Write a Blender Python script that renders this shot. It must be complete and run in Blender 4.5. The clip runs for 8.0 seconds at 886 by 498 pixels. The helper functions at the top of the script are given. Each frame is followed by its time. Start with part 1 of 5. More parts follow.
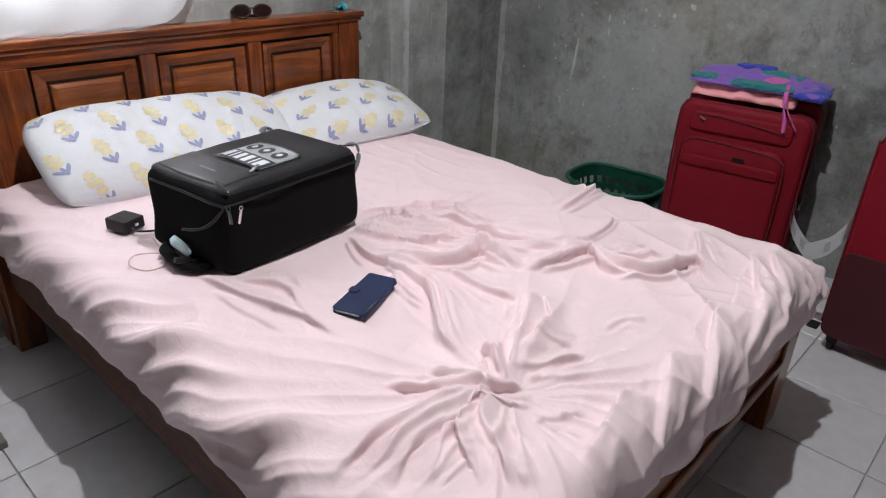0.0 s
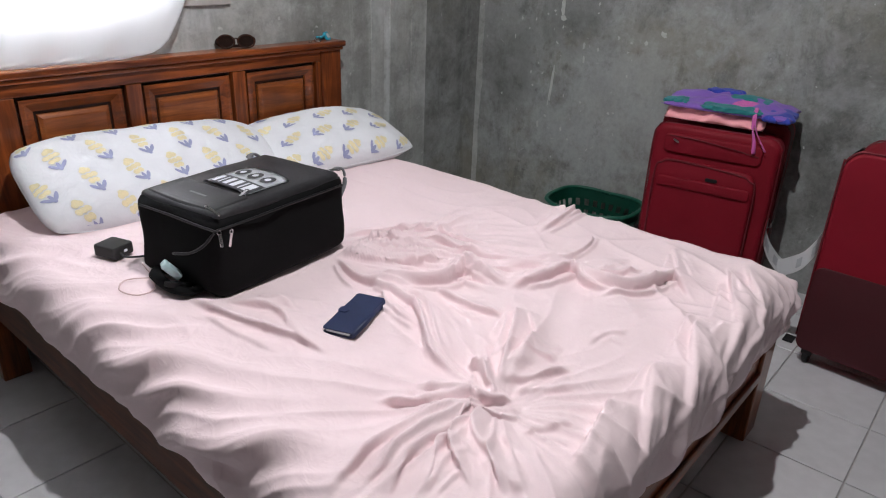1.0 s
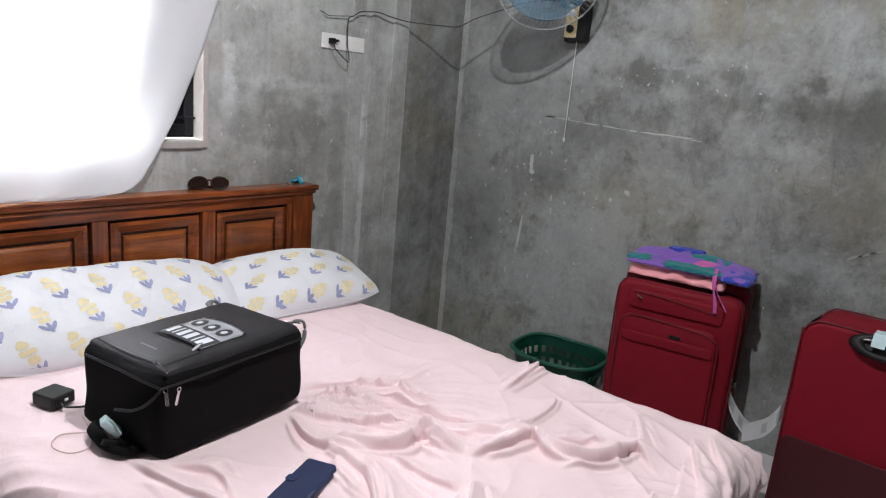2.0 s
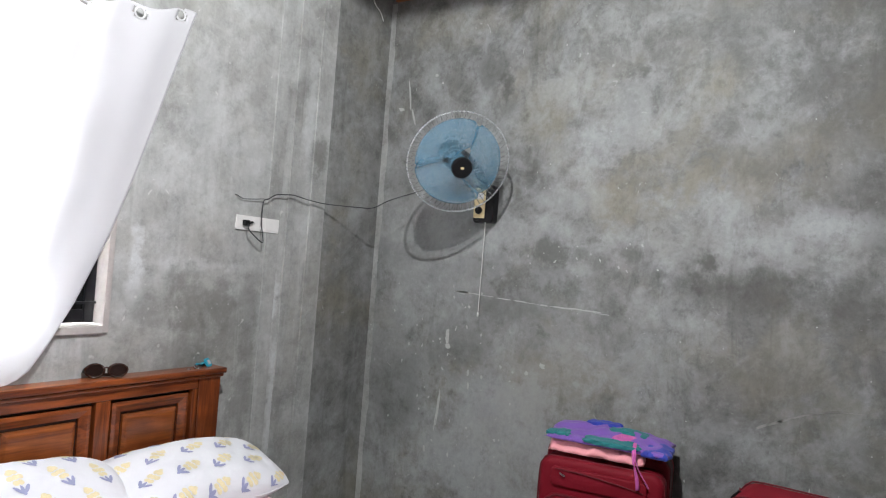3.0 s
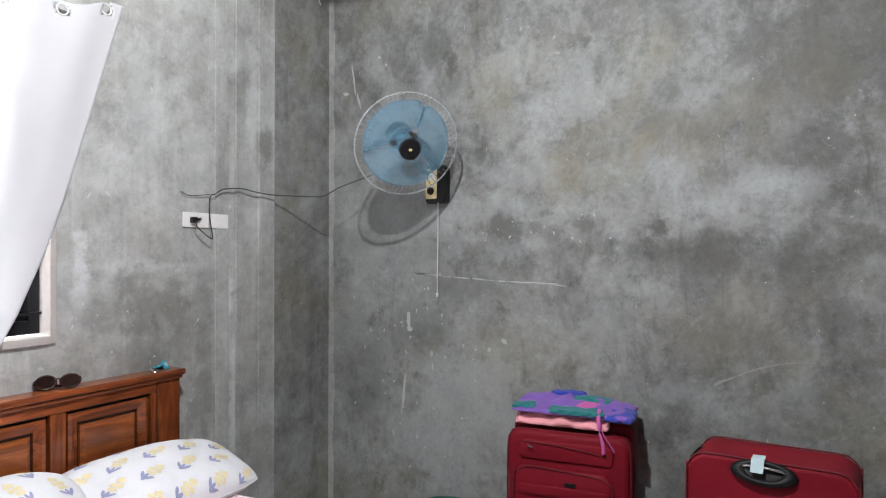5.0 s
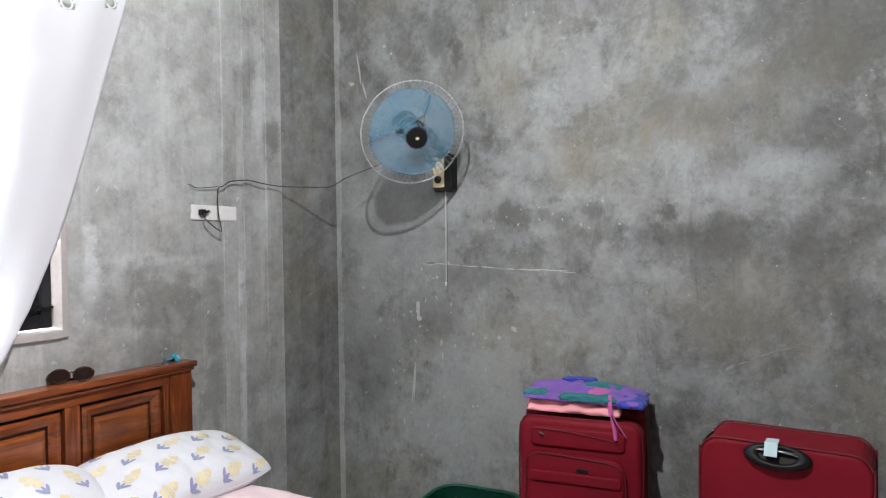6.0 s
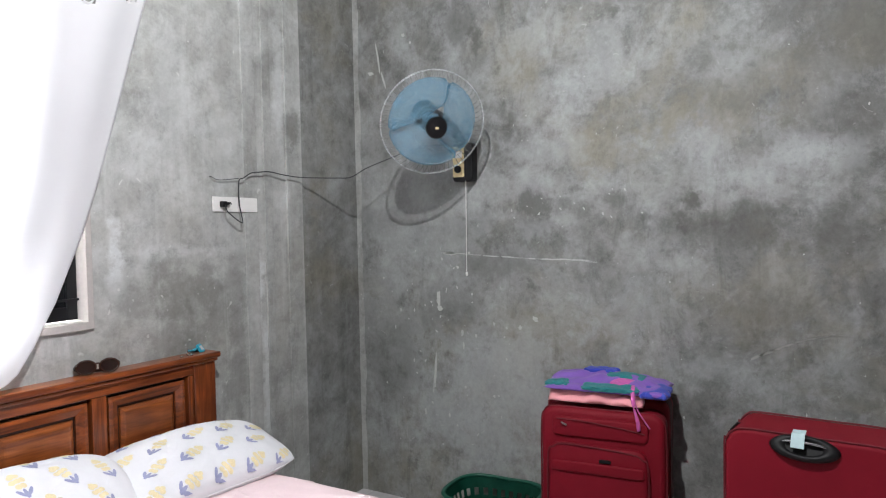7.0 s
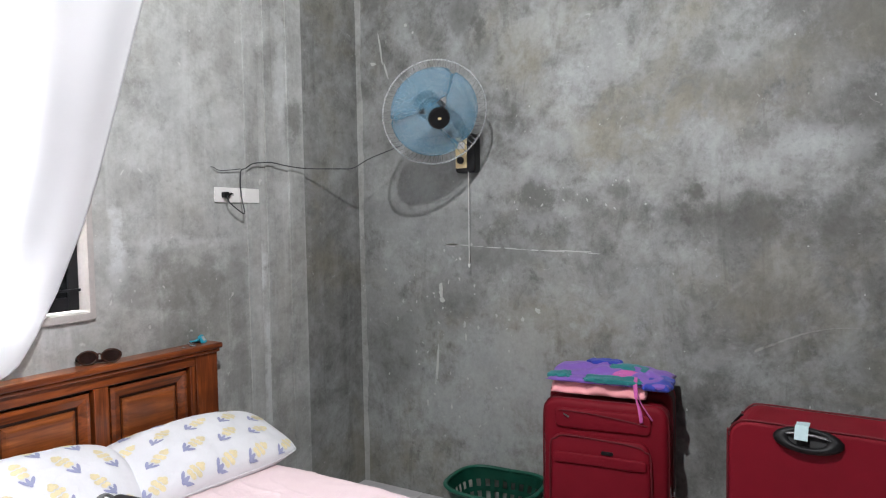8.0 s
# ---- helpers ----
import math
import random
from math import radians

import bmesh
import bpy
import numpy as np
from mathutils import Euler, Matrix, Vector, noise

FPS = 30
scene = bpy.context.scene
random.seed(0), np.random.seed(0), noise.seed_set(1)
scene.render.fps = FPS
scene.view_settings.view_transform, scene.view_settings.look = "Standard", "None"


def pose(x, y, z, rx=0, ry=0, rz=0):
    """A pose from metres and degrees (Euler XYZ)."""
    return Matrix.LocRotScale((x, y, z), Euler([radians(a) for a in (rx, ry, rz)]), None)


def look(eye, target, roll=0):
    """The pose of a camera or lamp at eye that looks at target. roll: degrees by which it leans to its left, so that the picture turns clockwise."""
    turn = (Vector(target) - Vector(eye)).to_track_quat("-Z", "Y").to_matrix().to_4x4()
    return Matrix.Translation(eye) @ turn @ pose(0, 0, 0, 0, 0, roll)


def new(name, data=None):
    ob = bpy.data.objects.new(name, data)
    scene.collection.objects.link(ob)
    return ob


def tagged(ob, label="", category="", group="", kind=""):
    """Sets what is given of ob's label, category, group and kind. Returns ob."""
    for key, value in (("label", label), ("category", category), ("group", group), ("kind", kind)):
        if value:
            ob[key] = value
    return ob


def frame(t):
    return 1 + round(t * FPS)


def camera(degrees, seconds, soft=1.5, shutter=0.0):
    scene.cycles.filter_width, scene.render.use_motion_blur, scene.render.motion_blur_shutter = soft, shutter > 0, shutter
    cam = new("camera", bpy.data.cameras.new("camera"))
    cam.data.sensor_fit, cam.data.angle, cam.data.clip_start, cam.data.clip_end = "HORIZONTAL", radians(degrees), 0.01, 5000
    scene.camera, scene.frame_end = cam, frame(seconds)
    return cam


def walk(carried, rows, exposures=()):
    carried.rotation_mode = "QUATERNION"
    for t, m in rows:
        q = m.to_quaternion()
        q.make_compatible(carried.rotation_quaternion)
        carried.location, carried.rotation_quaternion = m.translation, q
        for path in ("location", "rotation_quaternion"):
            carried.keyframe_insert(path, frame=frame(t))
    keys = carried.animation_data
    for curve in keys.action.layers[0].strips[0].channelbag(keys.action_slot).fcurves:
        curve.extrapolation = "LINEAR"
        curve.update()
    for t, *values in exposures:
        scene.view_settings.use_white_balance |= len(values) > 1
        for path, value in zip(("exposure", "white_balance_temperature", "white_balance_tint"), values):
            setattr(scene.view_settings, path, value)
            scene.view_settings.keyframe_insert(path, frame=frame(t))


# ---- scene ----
cam = camera(65.5, 8.0, soft=1.15)
PATH = [
    (0, (-1.856, -2.237, 1.26), (-0.522, -1.034, 0.38), 2.3),
    (0.5, (-1.885, -2.253, 1.259), (-0.504, -1.066, 0.433), 1.6),
    (1, (-1.899, -2.254, 1.262), (-0.502, -1.072, 0.455), 2.1),
    (1.5, (-1.889, -2.248, 1.268), (-0.485, -1.058, 0.485), 3.2),
    (1.6, (-1.876, -2.252, 1.278), (-0.467, -1.056, 0.513), 2.4),
    (1.7, (-1.87, -2.239, 1.295), (-0.425, -1.038, 0.608), 3.5),
    (1.8, (-1.859, -2.24, 1.31), (-0.369, -1.027, 0.754), 3.8),
    (1.9, (-1.855, -2.24, 1.322), (-0.348, -1.026, 0.816), 4.4),
    (2, (-1.854, -2.237, 1.333), (-0.327, -1.029, 0.875), 5.0),
    (2.1, (-1.849, -2.234, 1.337), (-0.307, -1.031, 0.919), 4.9),
    (2.2, (-1.848, -2.23, 1.341), (-0.288, -1.037, 0.964), 5.1),
    (3.3, (-1.824, -2.232, 1.385), (-0.125, -1.182, 1.485), 3.6),
    (3.5, (-1.82, -2.242, 1.381), (-0.115, -1.201, 1.474), 3.0),
    (4, (-1.816, -2.248, 1.384), (-0.09, -1.239, 1.439), 1.7),
    (4.5, (-1.811, -2.251, 1.383), (-0.072, -1.263, 1.393), 0.9),
    (6, (-1.809, -2.241, 1.373), (-0.078, -1.241, 1.331), -0.7),
    (6.5, (-1.807, -2.236, 1.376), (-0.091, -1.211, 1.317), -1.0),
    (7, (-1.802, -2.233, 1.379), (-0.101, -1.184, 1.305), -1.1),
    (7.5, (-1.796, -2.228, 1.381), (-0.099, -1.174, 1.285), -1.1),
    (8, (-1.794, -2.226, 1.374), (-0.097, -1.172, 1.278), -1.0),
]
EXPOSURES = [(0.0, -0.08), (1.6, -0.08), (2.2, 0.10), (3.3, 0.36), (8.0, 0.36)]
walk(cam, [(t, look(eye, target, roll)) for t, eye, target, roll in PATH], EXPOSURES)

# ---- light ----
world = bpy.data.worlds.new("world")
scene.world = world
world.use_nodes = True
wn = world.node_tree.nodes
sky = wn.new("ShaderNodeTexSky")
sky.sky_type = "NISHITA"
sky.sun_disc = False
sky.sun_elevation, sky.sun_rotation = radians(50), radians(160)
wn["Background"].inputs["Strength"].default_value = 0.12
world.node_tree.links.new(sky.outputs["Color"], wn["Background"].inputs["Color"])

# the bulb under the ceiling over the bed; its base and shade keep the light from going up
bulb = new("ceiling_bulb_light", bpy.data.lights.new("ceiling_bulb_light", "SPOT"))
bulb.data.spot_size, bulb.data.spot_blend = radians(180), 0.04
bulb.data.energy, bulb.data.shadow_soft_size, bulb.data.color = 134, 0.02, (0.97, 0.98, 1.0)
bulb.location = (-1.02, -1.57, 2.66)
# daylight in the window's opening
day = new("window_daylight", bpy.data.lights.new("window_daylight", "AREA"))
day.data.shape, day.data.size, day.data.size_y = "RECTANGLE", 1.0, 1.1
day.data.energy, day.data.color = 132, (0.95, 0.98, 1.0)
day.matrix_world = look((-1.03, 0.22, 1.60), (-1.03, -2.0, 1.3))


# ---- materials ----
def material(name):
    m = bpy.data.materials.new(name)
    m.use_nodes = True
    nt = m.node_tree
    return m, nt, nt.nodes["Principled BSDF"]


def coords(nt, scale=(1, 1, 1), obj=True):
    c = nt.nodes.new("ShaderNodeTexCoord")
    mp = nt.nodes.new("ShaderNodeMapping")
    mp.inputs["Scale"].default_value = scale
    nt.links.new(c.outputs["Object" if obj else "UV"], mp.inputs["Vector"])
    return mp.outputs["Vector"]


def noise_tex(nt, vec, scale, detail=6, rough=0.6, distort=0.0):
    n = nt.nodes.new("ShaderNodeTexNoise")
    n.inputs["Scale"].default_value, n.inputs["Detail"].default_value = scale, detail
    n.inputs["Roughness"].default_value, n.inputs["Distortion"].default_value = rough, distort
    nt.links.new(vec, n.inputs["Vector"])
    return n.outputs["Fac"]


def ramp(nt, fac, stops):
    r = nt.nodes.new("ShaderNodeValToRGB")
    while len(r.color_ramp.elements) < len(stops):
        r.color_ramp.elements.new(0.5)
    for e, (p, c) in zip(r.color_ramp.elements, stops):
        e.position = p
        e.color = (*c, 1) if len(c) == 3 else c
    nt.links.new(fac, r.inputs["Fac"])
    return r.outputs["Color"]


def mix(nt, fac, a, b, mode="MIX"):
    n = nt.nodes.new("ShaderNodeMix")
    n.data_type, n.blend_type = "RGBA", mode
    for socket, value in ((n.inputs[0], fac), (n.inputs[6], a), (n.inputs[7], b)):
        if isinstance(value, (int, float)):
            socket.default_value = value
        elif isinstance(value, tuple):
            socket.default_value = (*value, 1)
        else:
            nt.links.new(value, socket)
    return n.outputs[2]


def grey(v):
    return (v, v, v)


def bump(nt, bsdf, height, strength=0.3, dist=0.002):
    b = nt.nodes.new("ShaderNodeBump")
    b.inputs["Strength"].default_value, b.inputs["Distance"].default_value = strength, dist
    nt.links.new(height, b.inputs["Height"])
    nt.links.new(b.outputs["Normal"], bsdf.inputs["Normal"])


def simple(name, color, rough=0.5, metal=0.0, scale=60, vary=0.15, bumpy=0.0, **extra):
    """A plain surface with fine and coarse variation."""
    m, nt, b = material(name)
    v = coords(nt)
    f = noise_tex(nt, v, scale, 5)
    g = noise_tex(nt, v, scale * 0.12, 3)
    lo = tuple(c * (1 - vary) for c in color)
    hi = tuple(min(1, c * (1 + vary)) for c in color)
    c1 = ramp(nt, f, ((0.3, lo), (0.7, hi)))
    nt.links.new(mix(nt, 0.5, c1, ramp(nt, g, ((0.35, lo), (0.65, hi)))), b.inputs["Base Color"])
    b.inputs["Roughness"].default_value, b.inputs["Metallic"].default_value = rough, metal
    for key, value in extra.items():
        b.inputs[key.replace("_", " ")].default_value = value
    if bumpy:
        bump(nt, b, f, bumpy, 0.001)
    return m


def cement(name, streaks, base=0.2, warm=0.5, band=0.0, punch=1.0, dark=(), pale=(), ochre=(), axis=1):
    """Bare trowelled cement plaster: clouds, brushed arcs, dark damp patches, pale scuffs, drips."""
    m, nt, b = material(name)
    v = coords(nt)

    def tone(k, blue=0.0):
        k = 1 + (k - 1) * punch
        return (base * k, base * k * (1.01 + blue * 0.4), base * k * (0.96 + blue))

    big = noise_tex(nt, v, 1.5, 7, 0.62, 0.25)
    mid = noise_tex(nt, v, 4.6, 9, 0.70, 0.5)
    fine = noise_tex(nt, v, 46, 6, 0.7)
    col = ramp(nt, big, ((0.36, tone(0.55)), (0.5, tone(1.0)), (0.62, tone(1.45, 0.03))))
    col = mix(nt, 0.5, col, ramp(nt, mid, ((0.37, tone(0.5)), (0.52, tone(1.0)), (0.64, tone(1.6, 0.05)))))
    # ochre tinge
    och = noise_tex(nt, coords(nt, (1, 1, 1.4)), 1.7, 6, 0.62, 0.4)
    col = mix(nt, ramp(nt, och, ((0.5, grey(0)), (0.66, grey(warm)))), col, (base * 1.02, base * 0.93, base * 0.66))
    # bluish trowel smears, in two slants
    for turn, size in ((52, 2.4), (-40, 3.6)):
        mp = nt.nodes.new("ShaderNodeMapping")
        mp.vector_type = "TEXTURE"
        mp.inputs["Rotation"].default_value = (radians(turn), radians(turn), 0)
        mp.inputs["Scale"].default_value = (1.0, 1.0, 0.45)
        nt.links.new(v, mp.inputs["Vector"])
        smear = noise_tex(nt, mp.outputs["Vector"], size, 9, 0.72, 0.35)
        col = mix(nt, ramp(nt, smear, ((0.50, grey(0)), (0.66, grey(0.42 * punch)))), col, (base * 1.65, base * 1.74, base * 1.74))
    # vertical runs
    run = noise_tex(nt, coords(nt, (9, 9, 0.5)), 1.6, 5, 0.6, 0.25)
    col = mix(nt, ramp(nt, run, ((0.52, grey(0)), (0.72, grey(streaks)))), col, (base * 1.6, base * 1.66, base * 1.62))
    damp = noise_tex(nt, coords(nt, (5, 5, 0.9)), 1.9, 6, 0.68, 0.5)
    col = mix(nt, ramp(nt, damp, ((0.57, grey(0)), (0.74, grey(0.6 * punch)))), col, (base * 0.42, base * 0.42, base * 0.38))
    spots = noise_tex(nt, v, 7.5, 7, 0.72, 0.2)
    col = mix(nt, ramp(nt, spots, ((0.60, grey(0)), (0.69, grey(0.55 * punch)))), col, (base * 0.5, base * 0.49, base * 0.45))
    if band:
        # a patchy damp tide band across the wall, its upper rim limed
        sep = nt.nodes.new("ShaderNodeSeparateXYZ")
        nt.links.new(v, sep.inputs[0])
        wav = nt.nodes.new("ShaderNodeMath")
        wav.operation = "MULTIPLY_ADD"
        nt.links.new(noise_tex(nt, v, 3.2, 8, 0.75), wav.inputs[0])
        wav.inputs[1].default_value = 0.42
        nt.links.new(sep.outputs["Z"], wav.inputs[2])
        level = nt.nodes.new("ShaderNodeMapRange")
        level.inputs["From Min"].default_value, level.inputs["From Max"].default_value = band - 0.10, band + 0.50
        nt.links.new(wav.outputs[0], level.inputs["Value"])
        patchy = ramp(nt, noise_tex(nt, v, 2.4, 7, 0.75), ((0.40, grey(0)), (0.58, grey(1))))
        wet = ramp(nt, level.outputs[0], ((0.14, grey(0)), (0.38, grey(0.75)), (0.44, grey(0.6)), (0.50, grey(0))))
        col = mix(nt, mix(nt, 1.0, wet, patchy, "MULTIPLY"), col, (base * 0.42, base * 0.42, base * 0.38))
        col = mix(nt, ramp(nt, level.outputs[0], ((0.50, grey(0)), (0.56, grey(0.30)), (0.76, grey(0)))), col, (base * 1.7, base * 1.76, base * 1.72))
    # small uneven mottling left by the float
    for size, lo, hi, k in ((9.0, 0.40, 0.56, 0.62), (21.0, 0.38, 0.60, 0.72)):
        mott = noise_tex(nt, v, size, 8, 0.78, 0.15)
        col = mix(nt, 0.55 * punch, col, ramp(nt, mott, ((lo, grey(k)), ((lo + hi) / 2, grey(0.95)), (hi, grey(1.0)))), "MULTIPLY")
    # single stains, limed patches and broad painted light and shade: place along the wall, height, half sizes, strength
    ragged_edge = noise_tex(nt, v, 6.5, 9, 0.72)
    for patches, tint in ((ochre, (base * 1.0, base * 0.92, base * 0.68)), (pale, (base * 1.75, base * 1.84, base * 1.84)), (dark, (base * 0.42, base * 0.42, base * 0.38))):
        total = None
        for p, z, rp, rz, amount in patches:
            mp = nt.nodes.new("ShaderNodeMapping")
            mp.vector_type = "TEXTURE"
            mp.inputs["Location"].default_value = (0, p, z) if axis else (p, 0, z)
            mp.inputs["Scale"].default_value = (900, rp, rz) if axis else (rp, 900, rz)
            nt.links.new(v, mp.inputs["Vector"])
            size = nt.nodes.new("ShaderNodeVectorMath")
            size.operation = "LENGTH"
            nt.links.new(mp.outputs["Vector"], size.inputs[0])
            reach = nt.nodes.new("ShaderNodeMath")
            reach.operation = "MULTIPLY_ADD"
            nt.links.new(ragged_edge, reach.inputs[0])
            reach.inputs[1].default_value = 5.5
            nt.links.new(size.outputs["Value"], reach.inputs[2])
            level = nt.nodes.new("ShaderNodeMapRange")
            level.interpolation_type = "SMOOTHSTEP"
            level.inputs["From Min"].default_value, level.inputs["From Max"].default_value = 3.0, 4.1
            level.inputs["To Min"].default_value, level.inputs["To Max"].default_value = amount, 0.0
            nt.links.new(reach.outputs[0], level.inputs["Value"])
            if total is None:
                total = level.outputs[0]
            else:
                top = nt.nodes.new("ShaderNodeMath")
                top.operation = "MAXIMUM"
                nt.links.new(total, top.inputs[0])
                nt.links.new(level.outputs[0], top.inputs[1])
                total = top.outputs[0]
        if total is not None:
            col = mix(nt, total, col, tint)
    # pale lime flecks
    fleck = noise_tex(nt, v, 17, 3, 0.5, 2.0)
    col = mix(nt, ramp(nt, fleck, ((0.70, grey(0)), (0.75, grey(0.5)))), col, (base * 2.0, base * 2.03, base * 1.95))
    col = mix(nt, 0.22, col, ramp(nt, fine, ((0.3, grey(0.25)), (0.7, grey(1.0)))), "MULTIPLY")
    nt.links.new(col, b.inputs["Base Color"])
    nt.links.new(ramp(nt, mid, ((0.3, grey(0.62)), (0.7, grey(0.82)))), b.inputs["Roughness"])
    bump(nt, b, mix(nt, 0.35, mid, fine), 0.4, 0.006)
    return m


def wood(name, dark, light, axis=0, gloss=0.25):
    m, nt, b = material(name)
    s = [14, 14, 14]
    s[axis] = 1.1
    v = coords(nt, tuple(s))
    g = noise_tex(nt, v, 2.2, 7, 0.62, 1.4)
    f = noise_tex(nt, v, 11, 5, 0.6)
    big = noise_tex(nt, coords(nt), 5.0, 3)
    mid = tuple((a + c) / 2 for a, c in zip(dark, light))
    col = ramp(nt, g, ((0.28, dark), (0.5, mid), (0.72, light)))
    col = mix(nt, 0.35, col, ramp(nt, f, ((0.35, grey(0.3)), (0.65, grey(1.0)))), "MULTIPLY")
    col = mix(nt, ramp(nt, big, ((0.42, grey(0)), (0.72, grey(0.6)))), col, tuple(c * 0.6 for c in dark))
    nt.links.new(col, b.inputs["Base Color"])
    b.inputs["Roughness"].default_value = gloss
    b.inputs["Coat Weight"].default_value, b.inputs["Coat Roughness"].default_value = 0.3, 0.15
    bump(nt, b, f, 0.15, 0.001)
    return m


def cloth(name, color, weave=900, rough=0.9, vary=0.06, sheen=0.2, through_light=0.0, crease=0.0):
    m, nt, b = material(name)
    v = coords(nt)
    f = noise_tex(nt, v, weave, 2)
    g = noise_tex(nt, v, 9, 5)
    lo, hi = tuple(c * (1 - vary) for c in color), tuple(min(1, c * (1 + vary)) for c in color)
    nt.links.new(mix(nt, 0.5, ramp(nt, f, ((0.3, lo), (0.7, hi))), ramp(nt, g, ((0.3, lo), (0.7, hi)))), b.inputs["Base Color"])
    b.inputs["Roughness"].default_value = rough
    b.inputs["Sheen Weight"].default_value = sheen
    if crease:
        # thin crease lines in two sizes
        lines_of = ((0.40, grey(0)), (0.5, grey(1)), (0.60, grey(0)))
        w1 = ramp(nt, noise_tex(nt, coords(nt, (1, 1.7, 1)), 6, 3, 0.5, 0.6), lines_of)
        w2 = ramp(nt, noise_tex(nt, coords(nt, (1.6, 1, 1)), 17, 3, 0.5, 0.5), lines_of)
        bump(nt, b, mix(nt, 0.3, w1, w2), crease, 0.012)
    else:
        bump(nt, b, f, 0.2, 0.0006)
    if through_light:
        t = nt.nodes.new("ShaderNodeBsdfTranslucent")
        t.inputs["Color"].default_value = (*color, 1)
        mx = nt.nodes.new("ShaderNodeMixShader")
        mx.inputs[0].default_value = through_light
        nt.links.new(b.outputs[0], mx.inputs[1])
        nt.links.new(t.outputs[0], mx.inputs[2])
        nt.links.new(mx.outputs[0], nt.nodes["Material Output"].inputs["Surface"])
    return m


# stains on the two walls in view, with painted light and shade on the east one: place along the wall, height, half
# sizes, strength
# the first two are no stains: broad shade painted high at the far right
EAST_DARK_SHADE = ((-2.35, 2.25, 0.55, 0.55, 0.6), (-1.75, 2.45, 0.60, 0.25, 0.30), (-0.7, 2.21, 0.063, 0.101, 0.9), (-0.62, 2.29, 0.065, 0.066, 0.6), (-0.95, 1.45, 0.127, 0.05, 0.8), (-1.16, 1.44, 0.1, 0.043, 0.5), (-1.35, 1.47, 0.104, 0.037, 0.6), (-1.65, 1.44, 0.05, 0.049, 0.9), (-1.85, 1.35, 0.104, 0.085, 0.5), (-2.12, 1.32, 0.126, 0.09, 0.5), (-2.23, 1.76, 0.096, 0.106, 0.6), (-0.54, 0.94, 0.183, 0.122, 0.45), (-0.75, 1.18, 0.198, 0.078, 0.5), (-1.77, 0.97, 0.176, 0.13, 0.25), (-0.19, 1.75, 0.102, 0.168, 0.4), (-0.2, 0.7, 0.154, 0.202, 0.4))
# the first two are no lime: broad brightness painted low and by the corner
EAST_PALE_LIGHT = ((-0.75, 0.62, 0.75, 0.42, 0.55), (-0.35, 1.45, 0.60, 0.90, 0.40), (-2.06, 1.61, 0.162, 0.06, 0.75), (-1.86, 1.53, 0.14, 0.042, 0.6), (-1.12, 1.88, 0.095, 0.179, 0.6), (-1.02, 1.7, 0.228, 0.086, 0.4), (-1.67, 1.63, 0.142, 0.076, 0.4), (-1.01, 2.19, 0.129, 0.109, 0.45), (-1.34, 2.05, 0.137, 0.114, 0.4), (-1.83, 2.0, 0.132, 0.114, 0.4), (-1.72, 0.79, 0.121, 0.048, 0.35), (-1.4, 1.04, 0.202, 0.139, 0.25), (-0.92, 0.92, 0.213, 0.102, 0.3), (-2.1, 1.85, 0.101, 0.098, 0.3), (-0.44, 1.6, 0.126, 0.059, 0.3))
EAST_OCHRE = ((-1.24, 1.69, 0.108, 0.129, 0.6), (-1.56, 1.77, 0.167, 0.132, 0.6), (-0.92, 2.06, 0.133, 0.148, 0.5), (-1.98, 1.89, 0.158, 0.141, 0.5), (-1.79, 1.78, 0.116, 0.147, 0.4), (-1.11, 0.86, 0.387, 0.223, 0.35), (-1.98, 1.11, 0.278, 0.187, 0.3), (-2.22, 1.97, 0.097, 0.114, 0.5))
NORTH_DARK = ((-0.1, 1.14, 0.201, 0.118, 0.6), (0.17, 1.18, 0.092, 0.14, 0.4), (0.19, 0.78, 0.087, 0.308, 0.5), (0.51, 1.81, 0.051, 0.089, 0.7), (-0.27, 1.11, 0.117, 0.102, 0.4), (0.61, 1.47, 0.077, 0.158, 0.3), (-0.16, 0.95, 0.208, 0.085, 0.5))
NORTH_PALE = ((-0.36, 1.3, 0.034, 0.157, 0.8), (0.28, 1.08, 0.045, 0.242, 0.8), (0.34, 0.75, 0.033, 0.372, 0.6), (-0.07, 1.29, 0.374, 0.026, 0.35), (0.45, 1.97, 0.035, 0.348, 0.4), (-0.12, 1.88, 0.155, 0.337, 0.3), (0.14, 1.69, 0.183, 0.229, 0.3))
M_NORTH = cement("cement_north", 0.5, 0.41, 0.15, 0.0, 0.72, NORTH_DARK, NORTH_PALE, (), 0)
M_EAST = cement("cement_east", 0.06, 0.25, 0.5, 1.43, 1.15, EAST_DARK_SHADE, EAST_PALE_LIGHT, EAST_OCHRE)
# for the unseen walls: kept very dark so little light bounces back
M_UNSEEN_DARK = cement("cement_unseen_dark", 0.10, 0.07, 0.5)
M_PIER = cement("cement_pier", 0.30, 0.25, 0.5)
M_EDGE = cement("cement_edge", 0.4, 0.40, 0.1, 0.0, 0.7)
M_LIME = simple("lime_scuff", (0.47, 0.48, 0.46), 0.9, vary=0.2)
M_STROKE = simple("trowel_stroke", (0.31, 0.31, 0.29), 0.9, vary=0.2)
M_STAIN = simple("damp_stain", (0.10, 0.10, 0.09), 0.8, vary=0.3)
M_TILE = simple("floor_tile", (0.60, 0.59, 0.605), 0.22, scale=22, vary=0.10)
M_GROUT = simple("grout", (0.44, 0.42, 0.41), 0.9)
M_CEIL = simple("ceiling_paint", (0.66, 0.63, 0.64), 0.6, scale=20, vary=0.05)
M_TRIM = wood("trim_wood", (0.42, 0.13, 0.04), (0.62, 0.24, 0.08), 1, 0.4)
